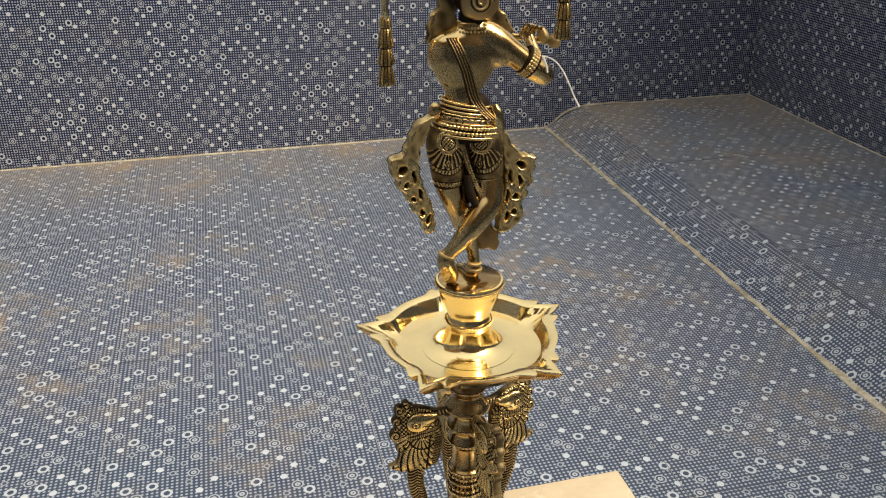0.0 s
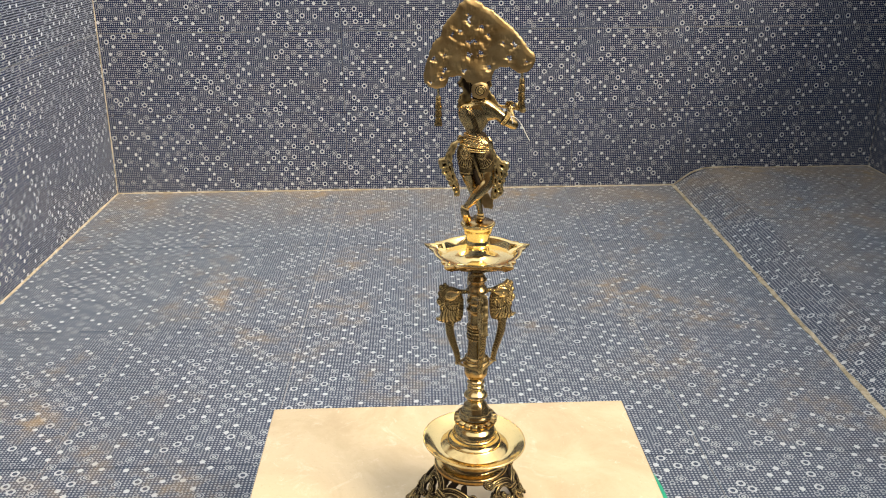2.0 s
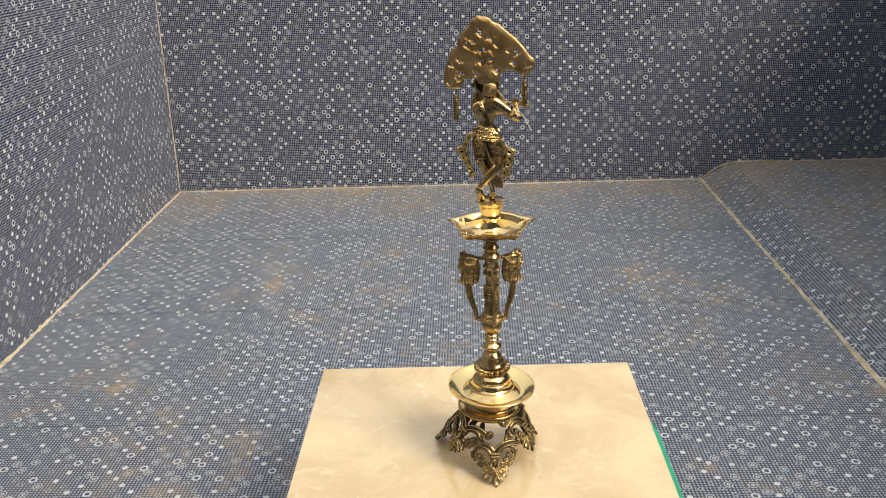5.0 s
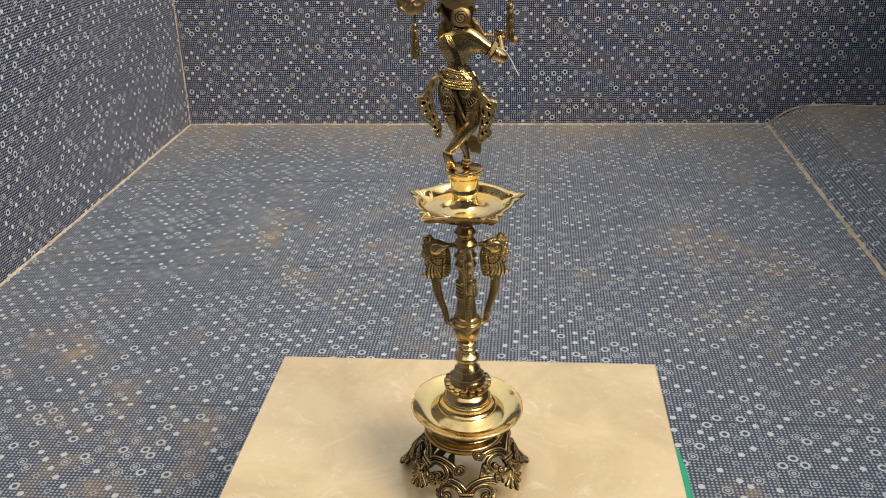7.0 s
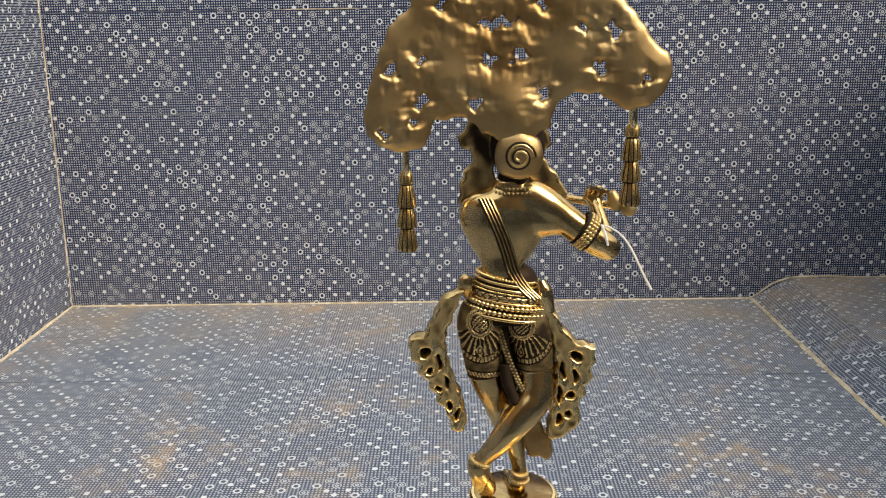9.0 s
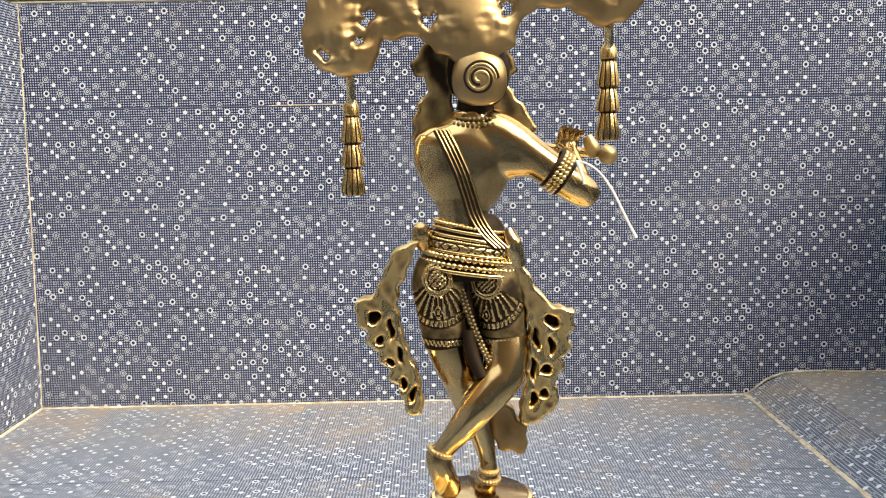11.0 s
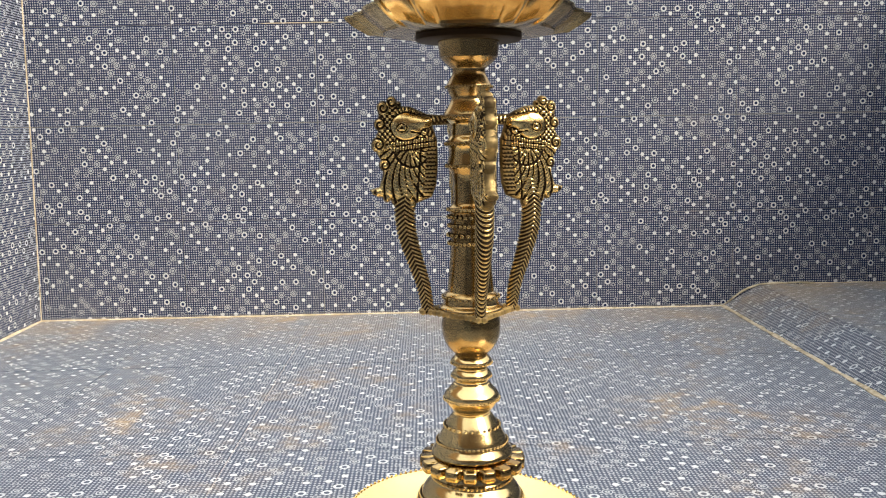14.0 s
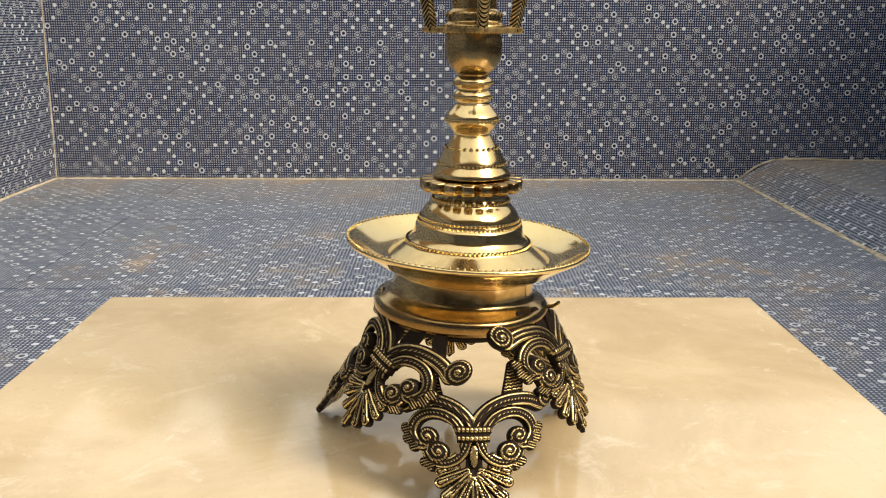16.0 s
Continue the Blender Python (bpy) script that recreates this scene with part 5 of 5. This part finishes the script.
body.add(cloth_plate(SASH_L, [(-172, 324, 2.6, 2.2, 0.4), (-142, 305, 1.1, 3.8, 0.1), (-161, 283, 1.5, 1.5, 0.5), (-127, 258, 1.0, 2.8, 0.3), (-143, 247, 1.4, 1.4, 0.6), (-122, 208, 1.2, 2.1, -0.2), (-106, 188, 1.2, 2.7, -0.3)], -4, 4.4, 0.01, 0.0), 1)
# thin black sheet added behind, so the holes look dark as if shaded
body.add(cloth_plate(SASH_L, [], -1, 0.8, 0.01, 0.0)[:2], 3, 1.0)
SASH_R = [(72, 446), (86, 420), (104, 384), (126, 352), (148, 334), (180, 326), (182, 300), (172, 288), (176, 268), (168, 250), (158, 246), (164, 226), (152, 216), (144, 204), (154, 192), (152, 172), (150, 162), (128, 144), (100, 130), (88, 138), (92, 170), (104, 230), (106, 290), (96, 350), (78, 400)]
body.add(cloth_plate(SASH_R, [(145, 311, 3.4, 1.9, -0.5), (116, 282, 1.2, 4.0, 0.2), (143, 268, 1.3, 3.0, 0.1), (110, 228, 1.1, 3.9, 0.0), (134, 226, 2.5, 1.5, -0.3), (110, 174, 1.4, 3.0, -0.2), (130, 184, 1.8, 1.6, 0.2)], -3, 4.4, 0.01, 0.0), 1)
# same added black sheet, darkening the holes of the right sash
body.add(cloth_plate(SASH_R, [], 0, 0.8, 0.01, 0.0)[:2], 3, 1.0)
# hanging end of cloth between the calves
body.add(cloth_plate([(44, 168), (70, 150), (82, 130), (98, 116), (100, 90), (98, 66), (72, 72), (50, 74), (38, 110)], [], 6, 3.4, 0.0, 0.0), 2)
body.add(limb([(-6, 300, -9, 2.2, 2.2), (0, 262, -10, 2.6, 2.2), (16, 222, -11, 2.2, 2.0)], 12), 1, 0.6)


def welded(pile):
    """One skin over overlapping limbs, the creases between them softened."""
    ob = pile.build("casting", [SATIN])
    skin = ob.modifiers.new("skin", "REMESH")
    skin.mode = "VOXEL"
    skin.voxel_size = 0.0007
    ease = ob.modifiers.new("ease", "SMOOTH")
    ease.factor = 0.5
    ease.iterations = 14
    graph = bpy.context.evaluated_depsgraph_get()
    me = bpy.data.meshes.new_from_object(ob.evaluated_get(graph))
    shell = [tuple(q.co) for q in me.vertices], [tuple(f.vertices) for f in me.polygons]
    old = ob.data
    bpy.data.objects.remove(ob)
    bpy.data.meshes.remove(old)
    bpy.data.meshes.remove(me)
    return shell


body.add(welded(flesh), 0)
statue = body.build("statue", [SATIN, ANTIQUE, CAST, ANTIQUE_DARK], None, "", 55.0)
statue.location = (0.0, 0.0, ZT)
tagged(statue, "standing brass figure with crossed legs on the lamp's pedestal", "statue")

# white string tied to the elbow
def thread(rows, seg=8):
    out = []
    for x, z, y, r in rows:
        px, pz = figure(x, z)
        out.append((px, y, pz + ZT, r, r * 0.7))
    return tube(out, seg, 5)


string = mesh_object("string", *thread([(184, 578, -0.008, 0.0004), (204, 573, -0.009, 0.0004), (226, 558, -0.009, 0.0004), (248, 528, -0.009, 0.0005), (272, 482, -0.009, 0.0005), (290, 450, -0.009, 0.0006)]), STRING)
tagged(string, "short end of white cotton string tied at the elbow", "string")
mesh_object("loop", *thread([(186, 578, -0.009, 0.0006), (192, 562, -0.0098, 0.0006), (198, 540, -0.0098, 0.0005)]), STRING, string)


# ---- behind the wall: hedge, trees and an old building ----
def hedge(name, x0, x1, y, z0, z1, count, mat, seed, label, size=0.0086, deep=0.35):
    rng = np.random.default_rng(seed)
    root = empty(name, (x0 + x1) / 2, y, -0.06)
    tagged(root, label, "bush", group="bushes behind the wall")
    w = (x1 - x0) / 2
    hz, mid = (z1 - z0) / 2, (z0 + z1) / 2
    count = int(count * 2.3)
    d = rng.normal(size=(count, 3))
    d /= (np.abs(d) ** 3.4).sum(1)[:, None] ** (1 / 3.4)
    lump = 1 + 0.10 * np.sin(d[:, 0] * 7 + seed) * np.cos(d[:, 2] * 6 + seed) + 0.07 * np.sin(d[:, 0] * 17 + d[:, 1] * 11 + 2 * seed)
    depth = rng.uniform(0.62, 1.0, count) + np.abs(rng.normal(0, 0.035, count))
    c = d * (lump * depth)[:, None] * np.array((w, deep, hz)) + np.array((0, 0, mid))
    a = rng.normal(size=(count, 3)) + 0.7 * d
    a /= np.linalg.norm(a, axis=1)[:, None]
    b = np.cross(a, rng.normal(size=(count, 3)))
    b /= np.linalg.norm(b, axis=1)[:, None]
    r = (size * rng.uniform(0.6, 1.3, count))[:, None]
    verts = np.stack([c - a * r, c + b * r * 0.45, c + a * r, c - b * r * 0.45], 1).reshape(-1, 3)
    faces = np.arange(4 * count).reshape(-1, 4).tolist()
    crown = mesh_object("crown", verts, faces, mat, root, "", False)
    crown["kind"] = "stuff"
    for k in range(3):
        px = rng.uniform(-0.4, 0.4) * w
        mesh_object("trunk", *tube([(px, 0, -0.02, 0.025, 0.025), (px * 1.2, 0.03, z0 * 0.6, 0.018, 0.018), (px * 1.5, 0, z0 + (z1 - z0) * 0.6, 0.008, 0.008)], 8, 4), BARK, root)
    return root


hedge("hedge_bush", -2.02, -1.36, 3.75, 0.2, 1.73, 52000, LEAF, 11, "clipped green hedge bush behind the wall")
hedge("hedge_bush", -1.55, -1.05, 3.95, 0.2, 1.75, 32000, LEAF_DARK, 12, "dark green bush behind the wall")
hedge("hedge_bush", -0.98, -0.10, 3.75, 0.2, 1.76, 60000, LEAF, 13, "broad green hedge bush behind the wall")
hedge("hedge_bush", 0.58, 1.18, 3.75, 0.2, 1.66, 50000, LEAF, 14, "green hedge bush behind the wall")
hedge("hedge_bush", 1.24, 1.98, 3.75, 0.2, 1.76, 58000, LEAF, 15, "tall rounded green hedge bush behind the wall")
hedge("small_tree", -1.30, -0.92, 4.3, 1.1, 2.5, 15000, LEAF_DARK, 16, "dark narrow evergreen behind the hedge", 0.015, 0.3)
hedge("small_tree", -1.99, -1.58, 4.3, 1.4, 2.3, 12000, LEAF_DARK, 17, "dark leafy shrub in front of the old wall", 0.015, 0.3)

building = empty("old_building", 0, 7.6, -0.06)
tagged(building, "old building with broken brickwork and stained plaster", "building")
part("wall", box_bm(-7, 7, 0.02, 0.35, 0, 3.5), MORTAR, building, "weathered mortar of the brick wall")
part("plaster_panel", box_bm(-7, -3.28, -0.03, 0.02, 0, 3.5, 0.01), PLASTER, building, "stained brown plaster")
part("pillar", box_bm(-3.05, -2.66, -0.12, 0.02, 0, 3.5, 0.01), PLASTER_PALE, building, "pale plastered pillar")
part("plaster_band", box_bm(-2.66, -0.46, -0.05, 0.02, 2.73, 3.5, 0.01), PLASTER, building, "brown weathered plaster above the bricks")
part("plaster_band", box_bm(-0.10, 7, -0.05, 0.02, 2.64, 2.80, 0.01), PLASTER, building, "peeling plaster band between the bricks")
part("pillar", box_bm(-0.46, -0.10, -0.10, 0.02, 0, 2.62, 0.01), PLASTER_PALE, building, "pale plastered pillar")
part("pillar", box_bm(1.42, 1.74, -0.06, 0.02, 0, 2.50, 0.01), PLASTER, building, "stained plaster pillar")


def plaster_patch(x0, x1, z0, z1, seed):
    """A remnant of plaster with a broken edge, standing proud of the bricks."""
    r = random.Random(seed)
    pts = []
    for k in range(44):
        t = 2 * math.pi * k / 44
        q = 1 + r.uniform(-0.10, 0.10) + 0.10 * math.sin(3 * t + seed)
        ex = math.copysign(abs(math.cos(t)) ** 0.5, math.cos(t))
        ez = math.copysign(abs(math.sin(t)) ** 0.5, math.sin(t))
        pts.append(((x0 + x1) / 2 + q * ex * (x1 - x0) / 2, (z0 + z1) / 2 + q * ez * (z1 - z0) / 2))
    bm = bmesh.new()
    front = [bm.verts.new((x, -0.075, z)) for x, z in pts]
    back = [bm.verts.new((x * 1.0, -0.02, z)) for x, z in pts]
    hub = bm.verts.new(((x0 + x1) / 2, -0.08, (z0 + z1) / 2))
    for k in range(44):
        bm.faces.new((hub, front[k], front[(k + 1) % 44]))
        bm.faces.new((front[k], back[k], back[(k + 1) % 44], front[(k + 1) % 44]))
    bmesh.ops.recalc_face_normals(bm, faces=bm.faces[:])
    part("plaster_patch", bm, PLASTER if seed % 2 else PLASTER_PALE, building, "remnant of cracked plaster")


for k, (x0, x1, z0, z1) in enumerate(((-2.5, -1.6, 2.58, 2.70), (-1.4, -0.6, 2.60, 2.72), (0.1, 0.8, 2.56, 2.66), (1.0, 1.4, 2.44, 2.66), (1.8, 2.4, 2.56, 2.66), (2.5, 3.6, 2.76, 2.84), (0.4, 1.1, 2.76, 2.84))):
    plaster_patch(x0, x1, z0, z1, k + 2)

# ---- pieces: wall and floor tiles, bricks ----
TW, TH, GAP = 0.441, 0.3050, 0.0016


def tile_mesh(name, axis, w, h, mat):
    """A thin tile with eased edges; its face lies in the plane across axis, at 0."""
    t = 0.0040
    bm = box_bm(-w / 2, w / 2, -h / 2, h / 2, -t, 0, 0.0005)
    if axis == "y":
        bmesh.ops.rotate(bm, verts=bm.verts, matrix=Matrix.Rotation(radians(90), 3, "X"))
    if axis in ("x", "-x"):
        bmesh.ops.rotate(bm, verts=bm.verts, matrix=Matrix(((0, 0, 1), (1, 0, 0), (0, 1, 0))))
        if axis == "-x":
            bmesh.ops.rotate(bm, verts=bm.verts, matrix=Matrix.Rotation(radians(180), 3, "Z"))
    me = bpy.data.meshes.new(name)
    bm.to_mesh(me)
    bm.free()
    me.materials.append(mat)
    return me


def spans(lo, hi, start, pitch):
    """Cells of a course between lo and hi with joints at start + k * pitch."""
    k = math.floor((lo - start) / pitch)
    edge, out = lo, []
    while edge < hi - 1e-6:
        k += 1
        nxt = min(start + k * pitch, hi)
        if nxt - edge > 0.004:
            out.append((edge, nxt))
        edge = max(edge, nxt)
    return out


def lay(parent, axis, us, vs, mat, make):
    store = {}
    for u0, u1 in us:
        for v0, v1 in vs:
            w, h = round(u1 - u0 - GAP, 4), round(v1 - v0 - GAP, 4)
            if (w, h) not in store:
                store[(w, h)] = tile_mesh("tile", axis, w, h, mat)
            ob = new("tile", store[(w, h)])
            ob.parent = parent
            ob.location = make((u0 + u1) / 2, (v0 + v1) / 2)


rows = spans(0.0, H, 0.007, TH)
lay(wall_n, "y", spans(XL, XR, 0.965, TW), rows, TILE_BACK, lambda u, v: (u, YB, v))
lay(wall_w, "x", spans(YF, YB, YB - 0.18, TW), rows, TILE_SIDE, lambda u, v: (0, u, v))
lay(wall_e, "-x", spans(YF, YB, YB - 0.18, TW), rows, TILE_SIDE, lambda u, v: (XR, u, v))
lay(floor, "z", spans(XL, XJ, XJ, TW), spans(YF, YB, YB, TH), TILE_FLOOR, lambda u, v: (u, v, 0.0))
lay(bench, "z", spans(XN, XR, XN, TW), spans(YF, YB, YB, TH), TILE_FLOOR, lambda u, v: (u, v, ZN))
slope = math.hypot(XN - XJ, ZN)
tilt = math.atan2(ZN, XN - XJ)
for y0, y1 in spans(YF, YB, YB, TW):
    ob = new("tile", tile_mesh("tile", "z", slope - 0.003, y1 - y0 - GAP, TILE_FLOOR))
    ob.parent = bench
    ob.location = ((XJ + XN) / 2 - 0.0008, (y0 + y1) / 2, ZN / 2 + 0.0012)
    ob.rotation_euler = (0, -tilt, 0)

rng = random.Random(5)
BRICKS = []
for k in range(3):
    bm = box_bm(-0.112, 0.112, -0.045, 0.03, -0.034, 0.034, 0.006)
    for q in bm.verts:
        q.co.x += rng.uniform(-0.004, 0.004)
        q.co.z += rng.uniform(-0.003, 0.003)
    me = bpy.data.meshes.new("brick")
    bm.to_mesh(me)
    bm.free()
    me.materials.append(BRICK)
    BRICKS.append(me)
for row in range(13):
    z = 2.16 + row * 0.0795
    x = -2.55 + (0.12 if row % 2 else 0.0)
    while x < 4.6:
        if not (2.60 < z < 2.84 or z > 2.66 and x < -0.3) and not (-0.58 < x < 0.02 or 1.30 < x < 1.86) and rng.random() > 0.05:
            ob = new("brick", BRICKS[rng.randrange(3)])
            ob.parent = building
            ob.location = (x, rng.uniform(-0.004, 0.012), z + rng.uniform(-0.003, 0.003))
        x += 0.238
